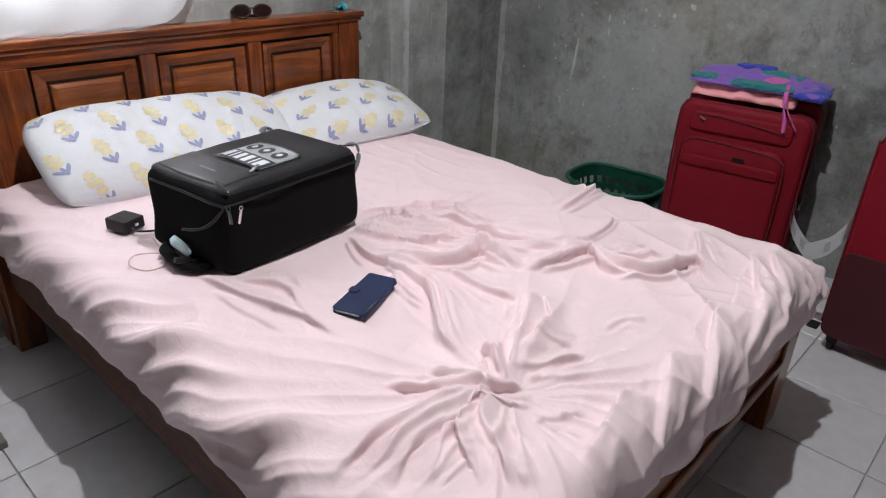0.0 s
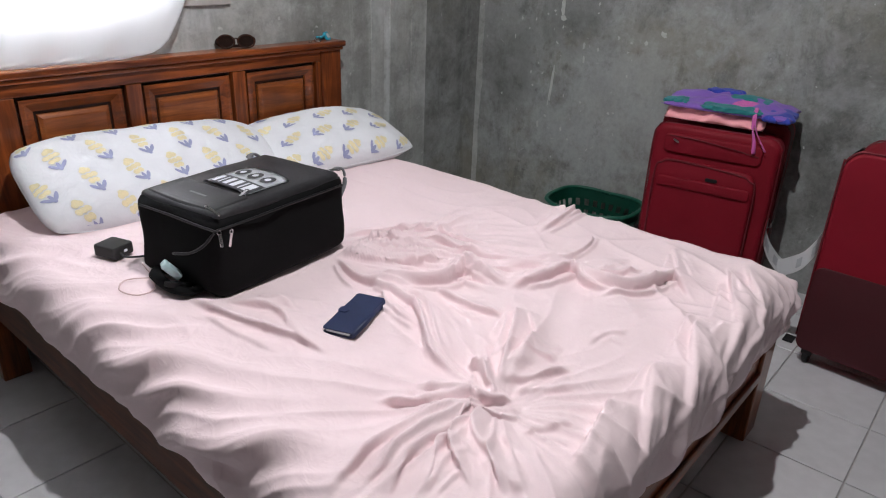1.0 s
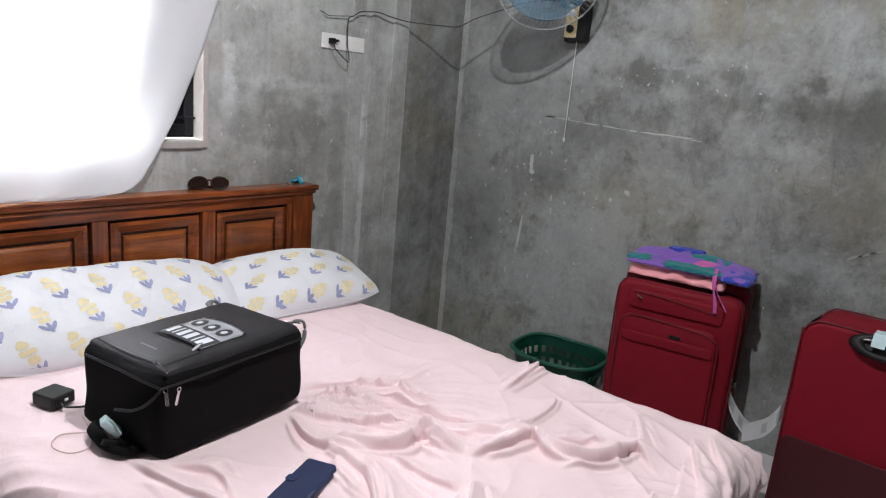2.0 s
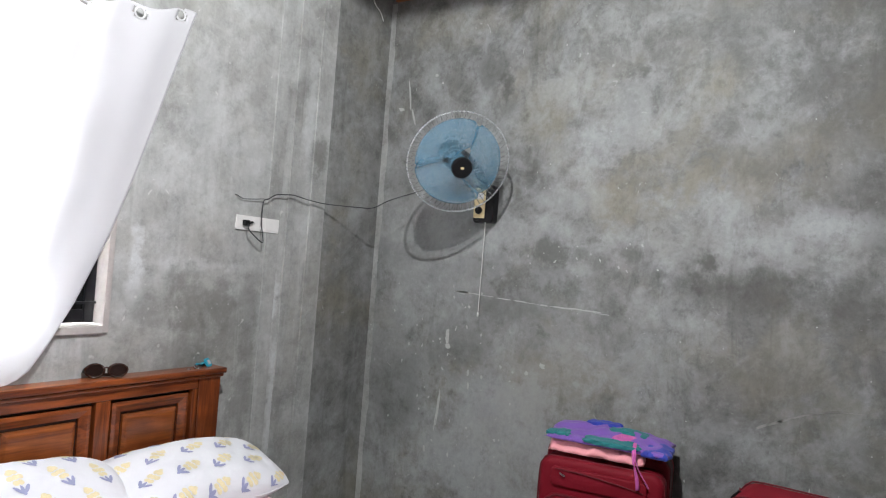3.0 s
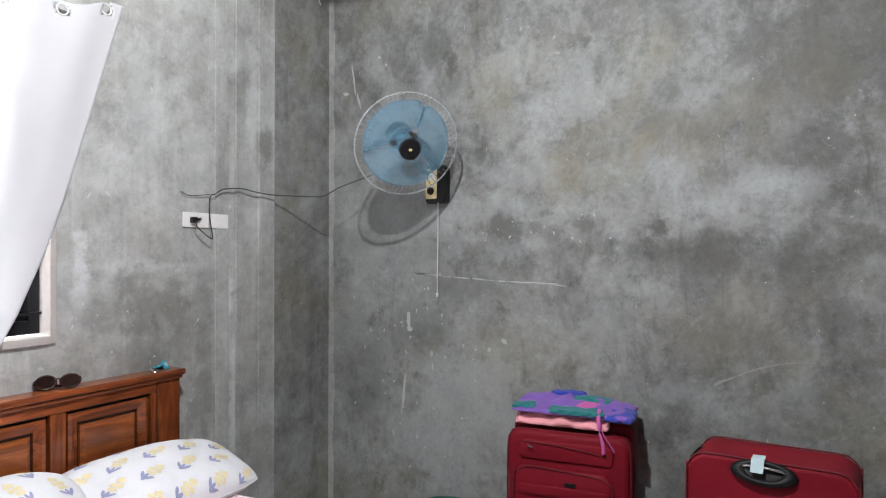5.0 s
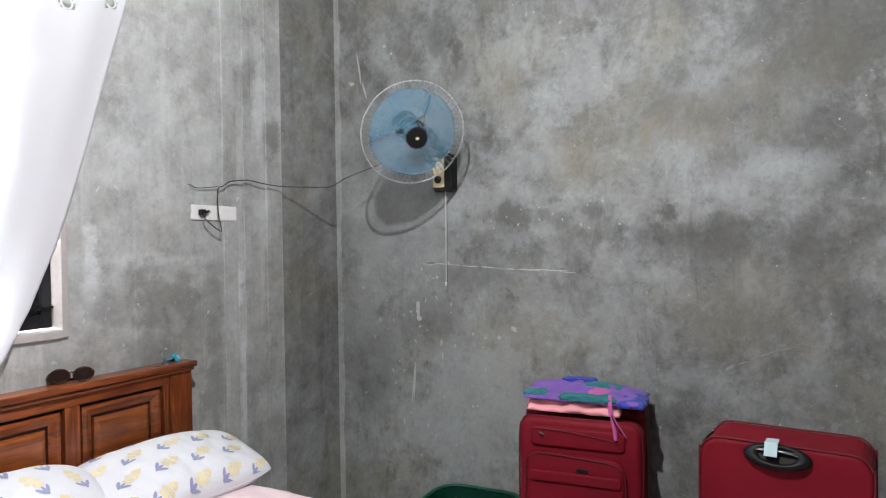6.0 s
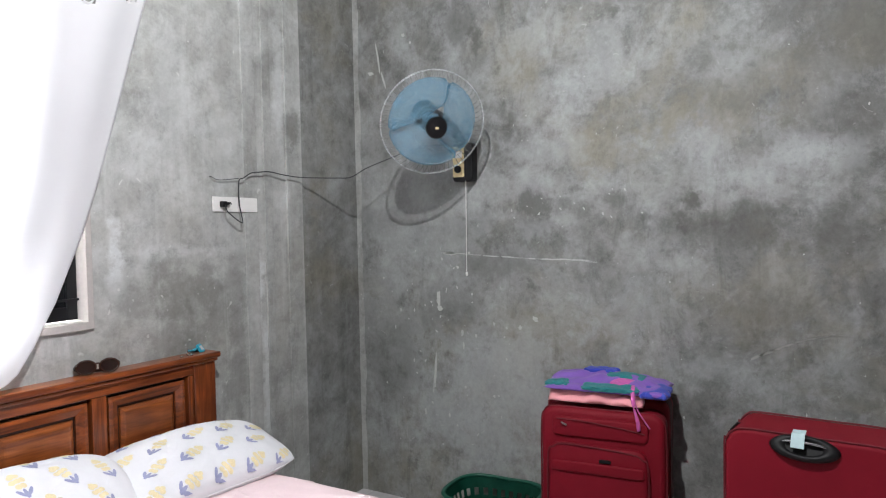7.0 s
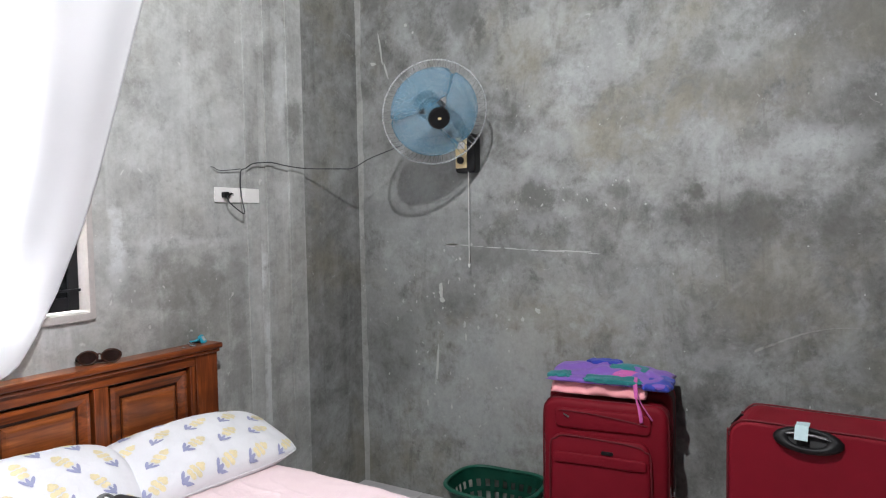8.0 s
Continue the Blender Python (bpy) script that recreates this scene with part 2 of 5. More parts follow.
M_WOOD_X = wood("bed_wood_x", (0.075, 0.014, 0.005), (0.50, 0.125, 0.026), 0, 0.3)
M_WOOD_Z = wood("bed_wood_z", (0.075, 0.014, 0.005), (0.50, 0.125, 0.026), 2, 0.3)
# side rail copy of the bed wood, shade under the sheet put into its colour
M_WOOD_Y_SHADED = wood("bed_wood_y_shaded", (0.05, 0.011, 0.004), (0.19, 0.050, 0.012), 1, 0.35)
M_WOOD_Y_SHADED.node_tree.nodes["Principled BSDF"].inputs["Coat Weight"].default_value = 0.02
M_WOOD_Y_SHADED.node_tree.nodes["Principled BSDF"].inputs["Roughness"].default_value = 0.65
M_PANEL = wood("bed_panel", (0.15, 0.032, 0.008), (0.55, 0.16, 0.034), 0, 0.28)
M_GROOVE = simple("dark_groove", (0.03, 0.009, 0.005), 0.4)
M_SHEET = cloth("pink_sheet", (0.88, 0.705, 0.725), 700, 0.92, 0.03, 0.1, 0.0, 0.12)
M_MATTRESS = cloth("mattress_cloth", (0.55, 0.42, 0.40))
M_PILLOW = cloth("pillow_cotton", (0.80, 0.81, 0.84), 800, 0.9, 0.03, 0.1, 0.0, 0.10)
M_YELLOW = cloth("flower_yellow", (0.80, 0.71, 0.45), 300, 0.9, 0.18)
M_BLUE = cloth("flower_blue", (0.33, 0.35, 0.54), 300, 0.9, 0.18)
M_CURTAIN = cloth("white_curtain", (0.86, 0.86, 0.88), 600, 0.9, 0.02, 0.1, 0.5)
M_WFRAME = simple("window_frame_paint", (0.46, 0.43, 0.41), 0.5, vary=0.12)
M_BLACKMETAL = simple("black_aluminium", (0.012, 0.012, 0.014), 0.35, 0.3)
M_BAG = cloth("bag_black", (0.004, 0.004, 0.0045), 500, 0.9, 0.3, 0.0)
M_BAG.node_tree.nodes["Principled BSDF"].inputs["Specular IOR Level"].default_value = 0.2
M_BAGTOP = simple("bag_coated", (0.028, 0.027, 0.030), 0.45, scale=180, vary=0.25, bumpy=0.25)
M_BAGTOP.node_tree.nodes["Principled BSDF"].inputs["Specular IOR Level"].default_value = 0.3
M_BAGGREY = simple("bag_grey_strap", (0.16, 0.16, 0.17), 0.6)
M_STICKER = simple("sticker_white", (0.78, 0.80, 0.84), 0.3, vary=0.05)
M_STICKERDARK = simple("sticker_dark", (0.035, 0.037, 0.045), 0.35)
M_CHROME = simple("chrome", (0.7, 0.7, 0.72), 0.18, 1.0)
M_TAPE = simple("pale_blue_tape", (0.50, 0.66, 0.68), 0.35)
M_NAVY = simple("navy_case", (0.014, 0.024, 0.075), 0.5, scale=300, vary=0.2, bumpy=0.2)
M_BLACKPLASTIC = simple("black_plastic", (0.008, 0.008, 0.009), 0.5)
M_BLACKPLASTIC.node_tree.nodes["Principled BSDF"].inputs["Specular IOR Level"].default_value = 0.3
M_RED = cloth("red_canvas", (0.20, 0.003, 0.013), 420, 0.65, 0.14, 0.0)
M_RED.node_tree.nodes["Principled BSDF"].inputs["Specular IOR Level"].default_value = 0.25
M_REDTRIM = cloth("red_piping", (0.135, 0.003, 0.010), 420, 0.7, 0.14, 0.0)
M_DARKRED = cloth("dark_red_gusset", (0.055, 0.002, 0.006), 420, 0.7, 0.14, 0.0)
M_GREEN = simple("green_plastic", (0.008, 0.095, 0.060), 0.35)
M_PURPLE = cloth("purple_jersey", (0.22, 0.10, 0.46), 300, 0.75, 0.1)
M_TEAL = cloth("teal_jersey", (0.01, 0.20, 0.21), 300, 0.75, 0.1)
M_ROYAL = cloth("royal_blue_jersey", (0.03, 0.055, 0.42), 300, 0.75, 0.1)
M_MAGENTA = cloth("magenta_jersey", (0.62, 0.11, 0.40), 300, 0.75, 0.1)
M_PEACH = cloth("peach_cloth", (0.95, 0.40, 0.42), 300, 0.8, 0.06)
M_PAPER = simple("tag_paper", (0.74, 0.74, 0.75), 0.5, vary=0.05)
M_PAPERGREY = simple("tag_print", (0.52, 0.53, 0.55), 0.6)
M_SOCKET = simple("socket_plate", (0.84, 0.83, 0.81), 0.35, vary=0.04)
M_CABLE = simple("dark_cable", (0.03, 0.03, 0.035), 0.5)
M_YELLOWPANEL = simple("fan_yellow_panel", (0.86, 0.70, 0.38), 0.35)
M_CORD = simple("white_cord", (0.75, 0.75, 0.73), 0.6)
M_WATCH = simple("turquoise_rubber", (0.03, 0.36, 0.50), 0.4)
M_TORT = simple("brown_frame", (0.035, 0.012, 0.007), 0.2, scale=120, vary=0.5)
M_LENS = simple("brown_lens", (0.02, 0.010, 0.008), 0.08)
M_CARTON = simple("grey_board", (0.20, 0.18, 0.16), 0.8)
M_ASHPHALT = simple("outside_ground", (0.18, 0.2, 0.15), 0.9)


def glass(name, color, rough=0.02, tint=0.5, alpha=1.0):
    m, nt, b = material(name)
    b.inputs["Base Color"].default_value = (*color, 1)
    b.inputs["Roughness"].default_value = rough
    b.inputs["Transmission Weight"].default_value = tint
    b.inputs["IOR"].default_value = 1.45
    b.inputs["Alpha"].default_value = alpha
    return m


M_DARKGLASS = glass("dark_tinted_glass", (0.015, 0.017, 0.02), 0.05, 0.2)
M_CAGE = glass("clear_plastic_rib", (0.93, 0.96, 0.98), 0.05, 0.8, 0.62)
M_BLADE = glass("blue_blade", (0.16, 0.42, 0.60), 0.12, 0.2, 0.55)


# ---- building helpers ----
def part(name, bm, mat, parent=None, label="", smooth=False):
    """Links a bmesh as one mesh object under a thing or a part."""
    me = bpy.data.meshes.new(name)
    bm.normal_update()
    bm.to_mesh(me)
    bm.free()
    if smooth:
        me.polygons.foreach_set("use_smooth", [True] * len(me.polygons))
    me.materials.append(mat)
    ob = new(name, me)
    ob.parent = parent
    return tagged(ob, label)


def thing(name, label, category, group="", kind="", m=None):
    e = tagged(new(name), label, category, group, kind)
    e.empty_display_size = 0.05
    if m is not None:
        e.matrix_basis = m
    return e


def box(x0, x1, y0, y1, z0, z1, bevel=0.0, seg=2):
    bm = bmesh.new()
    bmesh.ops.create_cube(bm, size=1, matrix=Matrix.Translation(((x0 + x1) / 2, (y0 + y1) / 2, (z0 + z1) / 2)) @ Matrix.Diagonal((abs(x1 - x0), abs(y1 - y0), abs(z1 - z0), 1)))
    if bevel:
        bmesh.ops.bevel(bm, geom=bm.edges[:], offset=bevel, segments=seg, profile=0.5, affect="EDGES")
    return bm


def join(*bms):
    out = bmesh.new()
    for b in bms:
        me = bpy.data.meshes.new("tmp")
        b.to_mesh(me)
        b.free()
        out.from_mesh(me)
        bpy.data.meshes.remove(me)
    return out


def placed(bm, m):
    bmesh.ops.transform(bm, matrix=m, verts=bm.verts)
    return bm


def cylinder(r, h, seg=24, r2=None, bevel=0.0):
    """Stands on z = 0."""
    bm = bmesh.new()
    bmesh.ops.create_cone(bm, cap_ends=True, segments=seg, radius1=r, radius2=r if r2 is None else r2, depth=h, matrix=Matrix.Translation((0, 0, h / 2)))
    if bevel:
        bmesh.ops.bevel(bm, geom=[e for e in bm.edges if len(e.link_faces) == 2 and e.calc_face_angle(0) > 0.8], offset=bevel, segments=2, affect="EDGES")
    return bm


def torus(R, r, seg=48, sides=8, sx=1.0, sy=1.0):
    bm = bmesh.new()
    rings = []
    for i in range(seg):
        a = 2 * math.pi * i / seg
        rings.append([bm.verts.new(((R + r * math.cos(2 * math.pi * k / sides)) * math.cos(a) * sx, (R + r * math.cos(2 * math.pi * k / sides)) * math.sin(a) * sy, r * math.sin(2 * math.pi * k / sides))) for k in range(sides)])
    for i in range(seg):
        for k in range(sides):
            bm.faces.new((rings[i][k], rings[(i + 1) % seg][k], rings[(i + 1) % seg][(k + 1) % sides], rings[i][(k + 1) % sides]))
    return bm


def smooth_path(points, n=6):
    """A Catmull-Rom line through the points."""
    p = [Vector(q) for q in points]
    p = [2 * p[0] - p[1]] + p + [2 * p[-1] - p[-2]]
    out = []
    for i in range(1, len(p) - 2):
        for k in range(n):
            t = k / n
            out.append(0.5 * ((2 * p[i]) + (p[i + 1] - p[i - 1]) * t + (2 * p[i - 1] - 5 * p[i] + 4 * p[i + 1] - p[i + 2]) * t * t + (3 * p[i] - p[i - 1] - 3 * p[i + 1] + p[i + 2]) * t ** 3))
    return out + [p[-2]]


def tube(points, r, sides=8, n=6, flat=1.0):
    """A round cord along a smooth line."""
    line = smooth_path(points, n) if n else [Vector(q) for q in points]
    bm, rings = bmesh.new(), []
    up = Vector((0.13, 0.21, 0.97))
    for i, q in enumerate(line):
        d = (line[min(i + 1, len(line) - 1)] - line[max(i - 1, 0)]).normalized()
        u = d.cross(up).normalized()
        w = u.cross(d)
        rings.append([bm.verts.new(q + r * (math.cos(2 * math.pi * k / sides) * u + flat * math.sin(2 * math.pi * k / sides) * w)) for k in range(sides)])
    for a, b in zip(rings, rings[1:]):
        for k in range(sides):
            bm.faces.new((a[k], a[(k + 1) % sides], b[(k + 1) % sides], b[k]))
    bm.faces.new(rings[0][::-1])
    bm.faces.new(rings[-1])
    return bm


def grid_mesh(nu, nv, fn, thick=0.0):
    """A sheet of nu x nv cells: fn(u, v) gives a point for u, v in 0..1; fn may return None for no cell there."""
    bm = bmesh.new()
    vs = {}
    for i in range(nu + 1):
        for j in range(nv + 1):
            p = fn(i / nu, j / nv)
            if p is not None:
                vs[i, j] = bm.verts.new(p)
    for i in range(nu):
        for j in range(nv):
            q = [vs.get(k) for k in ((i, j), (i + 1, j), (i + 1, j + 1), (i, j + 1))]
            if all(q):
                bm.faces.new(q)
    if thick:
        bmesh.ops.solidify(bm, geom=bm.faces[:], thickness=thick)
    return bm


def rounded_slab(w, d, h, r, seg=5, edge=0.0):
    """A slab with rounded corners seen from above, standing on z = 0, its rims eased by edge."""
    bm = bmesh.new()
    loop = []
    for cx, cy, a0 in ((w / 2 - r, d / 2 - r, 0), (-w / 2 + r, d / 2 - r, 90), (-w / 2 + r, -d / 2 + r, 180), (w / 2 - r, -d / 2 + r, 270)):
        for k in range(seg + 1):
            a = radians(a0 + 90 * k / seg)
            loop.append(bm.verts.new((cx + r * math.cos(a), cy + r * math.sin(a), 0)))
    f = bm.faces.new(loop)
    ext = bmesh.ops.extrude_face_region(bm, geom=[f])
    bmesh.ops.translate(bm, vec=(0, 0, h), verts=[v for v in ext["geom"] if isinstance(v, bmesh.types.BMVert)])
    bmesh.ops.recalc_face_normals(bm, faces=bm.faces[:])
    if edge:
        bmesh.ops.bevel(bm, geom=[e for e in bm.edges if len(e.link_faces) == 2 and e.calc_face_angle(0) > 1.0], offset=edge, segments=3, profile=0.5, affect="EDGES")
    return bm


# ---- the room ----
EAST, CORNER_Y = 1.0, 0.012
PIER_X = 0.576
WEST, SOUTH = -2.75, -4.1


def ceiling_z(x, y):
    return 2.735 - 0.012 * (x - EAST)


def structure(name, bm, mat, label, category, parent=None):
    ob = part(name, bm, mat, parent)
    return tagged(ob, label, category, kind="structure")


structure("ground", box(-60, 60, -60, 60, -0.45, -0.30), M_ASHPHALT, "bare earth ground outside the house", "ground")
structure("floor", box(WEST - 0.12, EAST + 0.12, SOUTH - 0.12, 0.2, -0.12, -0.006), M_GROUT, "pale glazed tile floor with grey grout joints", "floor")

# north wall with its window opening
WX0, WX1, WZ0, WZ1 = -1.60, -0.468, 1.068, 2.13
wall = box(WEST - 0.12, WX0, 0.0, 0.14, -0.05, 3.1)
wall = join(wall, box(WX0, WX1, 0.0, 0.14, -0.05, WZ0), box(WX0, WX1, 0.0, 0.14, WZ1, 3.1), box(WX1, PIER_X, 0.0, 0.14, -0.05, 3.1))
wall_north = structure("wall_north", wall, M_NORTH, "bare grey cement wall with pale vertical runs", "wall")
# the darker corner pier, set at a slight angle
bm = bmesh.new()
low = [bm.verts.new((x, y, -0.05)) for x, y in ((PIER_X, CORNER_Y), (EAST, CORNER_Y), (EAST, 0.2), (PIER_X, 0.2))]
f = bm.faces.new(low)
ext = bmesh.ops.extrude_face_region(bm, geom=[f])
bmesh.ops.translate(bm, vec=(0, 0, 3.15), verts=[v for v in ext["geom"] if isinstance(v, bmesh.types.BMVert)])
bmesh.ops.recalc_face_normals(bm, faces=bm.faces[:])
structure("wall_pier", bm, M_PIER, "dark rough cement corner pier", "wall")
wall_east = structure("wall_east", box(EAST, EAST + 0.14, SOUTH - 0.12, 0.25, -0.05, 3.1), M_EAST, "blotchy grey cement wall with ochre stains", "wall")
# unseen walls that close the room, dark to hold the fill light down
structure("wall_south", box(WEST - 0.12, EAST, SOUTH - 0.12, SOUTH, -0.05, 3.3), M_UNSEEN_DARK, "unseen cement wall, darkened to limit bounce light", "wall")
structure("wall_west", box(WEST - 0.12, WEST, SOUTH, 0.0, -0.05, 3.3), M_UNSEEN_DARK, "unseen cement wall, darkened to limit bounce light", "wall")

# sloping ceiling of narrow boards
bm = bmesh.new()
pitch, x = 0.105, EAST
while x > WEST - 0.1:
    for (xa, xb, lift) in ((x - pitch + 0.005, x, 0.0), (x - pitch, x - pitch + 0.005, 0.006)):
        q = [bm.verts.new((px, py, ceiling_z(px, py) + lift)) for px, py in ((xa, SOUTH - 0.1), (xb, SOUTH - 0.1), (xb, 0.2), (xa, 0.2))]
        top = [bm.verts.new((v.co.x, v.co.y, v.co.z + 0.03)) for v in q]
        bm.faces.new(q[::-1])
        bm.faces.new(top)
        for k in range(4):
            bm.faces.new((q[k], q[(k + 1) % 4], top[(k + 1) % 4], top[k]))
    x -= pitch
structure("ceiling", bm, M_CEIL, "pale painted narrow board ceiling", "ceiling")

# orange timber cornice along the east wall
bm = bmesh.new()
prof = ((0, -0.028), (-0.014, -0.028), (-0.022, -0.012), (-0.03, -0.002), (0, -0.002))
ends = []
for y in (CORNER_Y - 0.03, SOUTH):
    ends.append([bm.verts.new((EAST - 0.001 + px, y, ceiling_z(EAST + px, y) + pz)) for px, pz in prof])
for k in range(5):
    bm.faces.new((ends[0][k], ends[0][(k + 1) % 5], ends[1][(k + 1) % 5], ends[1][k]))
bm.faces.new(ends[0][::-1])
bm.faces.new(ends[1])
structure("trim", bm, M_TRIM, "orange varnished timber cornice strip", "trim")

# floor tiles, 0.30 m, each its own piece
TILE = 0.30
floor = bpy.data.objects["floor"]
tile_mesh = None
for i in range(-5, 11):
    for j in range(-8, 9):
        cx, cy = -0.108 - (i - 0.5) * TILE, -2.155 + (j - 0.5) * TILE
        if not (WEST - 0.1 < cx < EAST + 0.1 and SOUTH - 0.1 < cy < 0.1):
            continue
        if tile_mesh is None:
            ob = part("tile", box(-TILE / 2 + 0.0022, TILE / 2 - 0.0022, -TILE / 2 + 0.0022, TILE / 2 - 0.0022, -0.006, 0.0, 0.0012, 1), M_TILE, floor)
            tile_mesh = ob.data
        else:
            ob = new("tile", tile_mesh)
            ob.parent = floor
        ob.location = (cx, cy, 0)

# window: painted surround, black sliding sashes with dark glass, bars
window = tagged(thing("window_1", "black aluminium sliding window with a pale painted surround", "window"), kind="structure")
part("window_frame", join(box(WX1 - 0.004, WX1 + 0.018, -0.012, 0.13, WZ0 - 0.02, WZ1 + 0.028, 0.002), box(WX0 - 0.028, WX0 + 0.004, -0.012, 0.13, WZ0 - 0.02, WZ1 + 0.028, 0.002), box(WX0 + 0.004, WX1 - 0.004, -0.012, 0.13, WZ1 - 0.002, WZ1 + 0.028, 0.002)), M_WFRAME, window, "chipped off-white painted surround")
part("window_sill", box(WX0 + 0.004, WX1 - 0.004, -0.014, 0.13, WZ0 - 0.022, WZ0 + 0.004, 0.002), M_WFRAME, window)


def sash(x0, x1, y):
    s = part("sash", join(box(x0, x0 + 0.035, y, y + 0.025, WZ0 + 0.01, WZ1 - 0.01, 0.002), box(x1 - 0.035, x1, y, y + 0.025, WZ0 + 0.01, WZ1 - 0.01, 0.002), box(x0 + 0.036, x1 - 0.036, y, y + 0.025, WZ0 + 0.01, WZ0 + 0.055, 0.002), box(x0 + 0.036, x1 - 0.036, y, y + 0.025, WZ1 - 0.05, WZ1 - 0.01, 0.002)), M_BLACKMETAL, window, "black aluminium sash")
    part("pane", box(x0 + 0.034, x1 - 0.034, y + 0.010, y + 0.014, WZ0 + 0.05, WZ1 - 0.045), M_DARKGLASS, s, "dark tinted glass pane")


sash(WX1 - 0.36, WX1 - 0.006, 0.045)
part("inner_bar", box(WX1 - 0.145, WX1 - 0.137, 0.036, 0.043, WZ0 + 0.01, WZ1 - 0.01), M_BLACKMETAL, window)
part("inner_rail", box(WX1 - 0.36, WX1 - 0.006, 0.034, 0.042, WZ0 + 0.075, WZ0 + 0.083), M_BLACKMETAL, window)

# curtain, its free corner pulled aside
curtain = thing("curtain", "white grommet curtain pulled aside over a window", "curtain")
XR = ((2.222, -0.231), (1.859, -0.343), (1.567, -0.434), (1.352, -0.513), (1.152, -0.605), (1.03, -0.68), (0.954, -0.738), (0.92, -0.785), (0.90, -0.95))


def curtain_right(z):
    for (za, xa), (zb, xb) in zip(XR, XR[1:]):
        if z >= zb:
            t = min(1, max(0, (za - z) / (za - zb)))
            return xa + (xb - xa) * t
    return XR[-1][1]


GROMMETS = [(-0.30, 2.190), (-0.453, 2.146), (-0.64, 2.135), (-0.80, 2.085), (-0.97, 2.10), (-1.14, 2.07), (-1.31, 2.09), (-1.48, 2.07)]


def curtain_point(u, v):
    right_top = 2.222
    wave = 0.014 * math.sin(2 * math.pi * (u * 8.2 + 0.15)) * min(1, 3 * (1 - u) + 0.35)
    top = right_top - 0.075 * min(1, (1 - u) * 5) + 0.022 * math.sin(2 * math.pi * (u * 8.2 + 0.32)) * (0.4 + 0.6 * (1 - u)) - 0.05 * max(0, 0.6 - u)
    low = 0.906
    z = top + (low - top) * v
    x = -1.86 + (curtain_right(z) + 1.86) * u
    fall = 0.006 * math.sin(2 * math.pi * (u * 6.1 + 0.3 * v)) * (0.3 + 0.7 * v) * (1 - 0.5 * u)
    y = -0.052 + wave * (1 - v) + fall - 0.030 * v ** 6 - 0.025 * max(0, u - 0.75) * v
    y += 0.006 * noise.noise(Vector((x * 6, z * 3, 1)))
    return (x, y, z)


bm = grid_mesh(150, 110, curtain_point)
cut = [v for v in bm.verts if any((v.co.x - gx) ** 2 + ((v.co.z - gz)) ** 2 < 0.0165 ** 2 for gx, gz in GROMMETS)]
bmesh.ops.delete(bm, geom=cut, context="VERTS")
bmesh.ops.solidify(bm, geom=bm.faces[:], thickness=0.0012)
part("fabric", bm, M_CURTAIN, curtain, smooth=True)
for gx, gz in GROMMETS:
    y = min((abs(curtain_point(u / 60, 0.03)[0] - gx), curtain_point(u / 60, 0.03)[1]) for u in range(61))[1]
    part("grommet", placed(torus(0.0185, 0.0035, 24, 6), Matrix.Translation((gx, y - 0.001, gz)) @ pose(0, 0, 0, 90, 0, 0)), M_PAPER, curtain, "white plastic ring")

# ---- the bed ----
bed = thing("bed", "carved varnished brown wooden bed with panelled headboard", "bed")
HT = 0.90
PANELS = ((-1.216, -0.893), (-0.842, -0.505), (-0.453, -0.128))
PT, PB = 0.825, 0.30
head = part("headboard", box(-1.334, -0.104, -0.068, -0.022, PT + 0.001, HT - 0.034, 0.003), M_WOOD_X, bed)
for x0, x1 in ((-0.103, -0.004), (-1.43, -1.335)):
    part("post", box(x0, x1, -0.072, -0.018, 0, HT - 0.034, 0.003), M_WOOD_Z, head)
edges = [-1.334] + [x for p in PANELS for x in p] + [-0.104]
for x0, x1 in zip(edges[::2], edges[1::2]):
    part("stile", box(x0, x1, -0.068, -0.022, PB, PT, 0.003), M_WOOD_Z, head)
part("lower_rail", box(-1.334, -0.104, -0.068, -0.022, 0.24, PB - 0.001, 0.002), M_WOOD_X, head)
part("cap", join(box(-1.45, 0.010, -0.092, -0.004, HT - 0.022, HT, 0.006, 3), box(-1.44, 0.002, -0.082, -0.008, HT - 0.036, HT - 0.0225, 0.004)), M_WOOD_X, head, "moulded cap rail")


def picture_frame(x0, x1, z0, z1, w, y_out, y_in, y_back):
    """A mitred band: its outer edge at y_out, its inner edge at y_in."""
    bm = bmesh.new()
    rings = []
    for inset, y in ((0, y_back), (0, y_out), (w * 0.35, y_out - 0.003), (w, y_in), (w, y_back)):
        rings.append([bm.verts.new(q) for q in ((x0 + inset, y, z0 + inset), (x1 - inset, y, z0 + inset), (x1 - inset, y, z1 - inset), (x0 + inset, y, z1 - inset))])
    for ra, rb in zip(rings, rings[1:]):
        for k in range(4):
            bm.faces.new((ra[k], ra[(k + 1) % 4], rb[(k + 1) % 4], rb[k]))
    bmesh.ops.recalc_face_normals(bm, faces=bm.faces[:])
    return bm


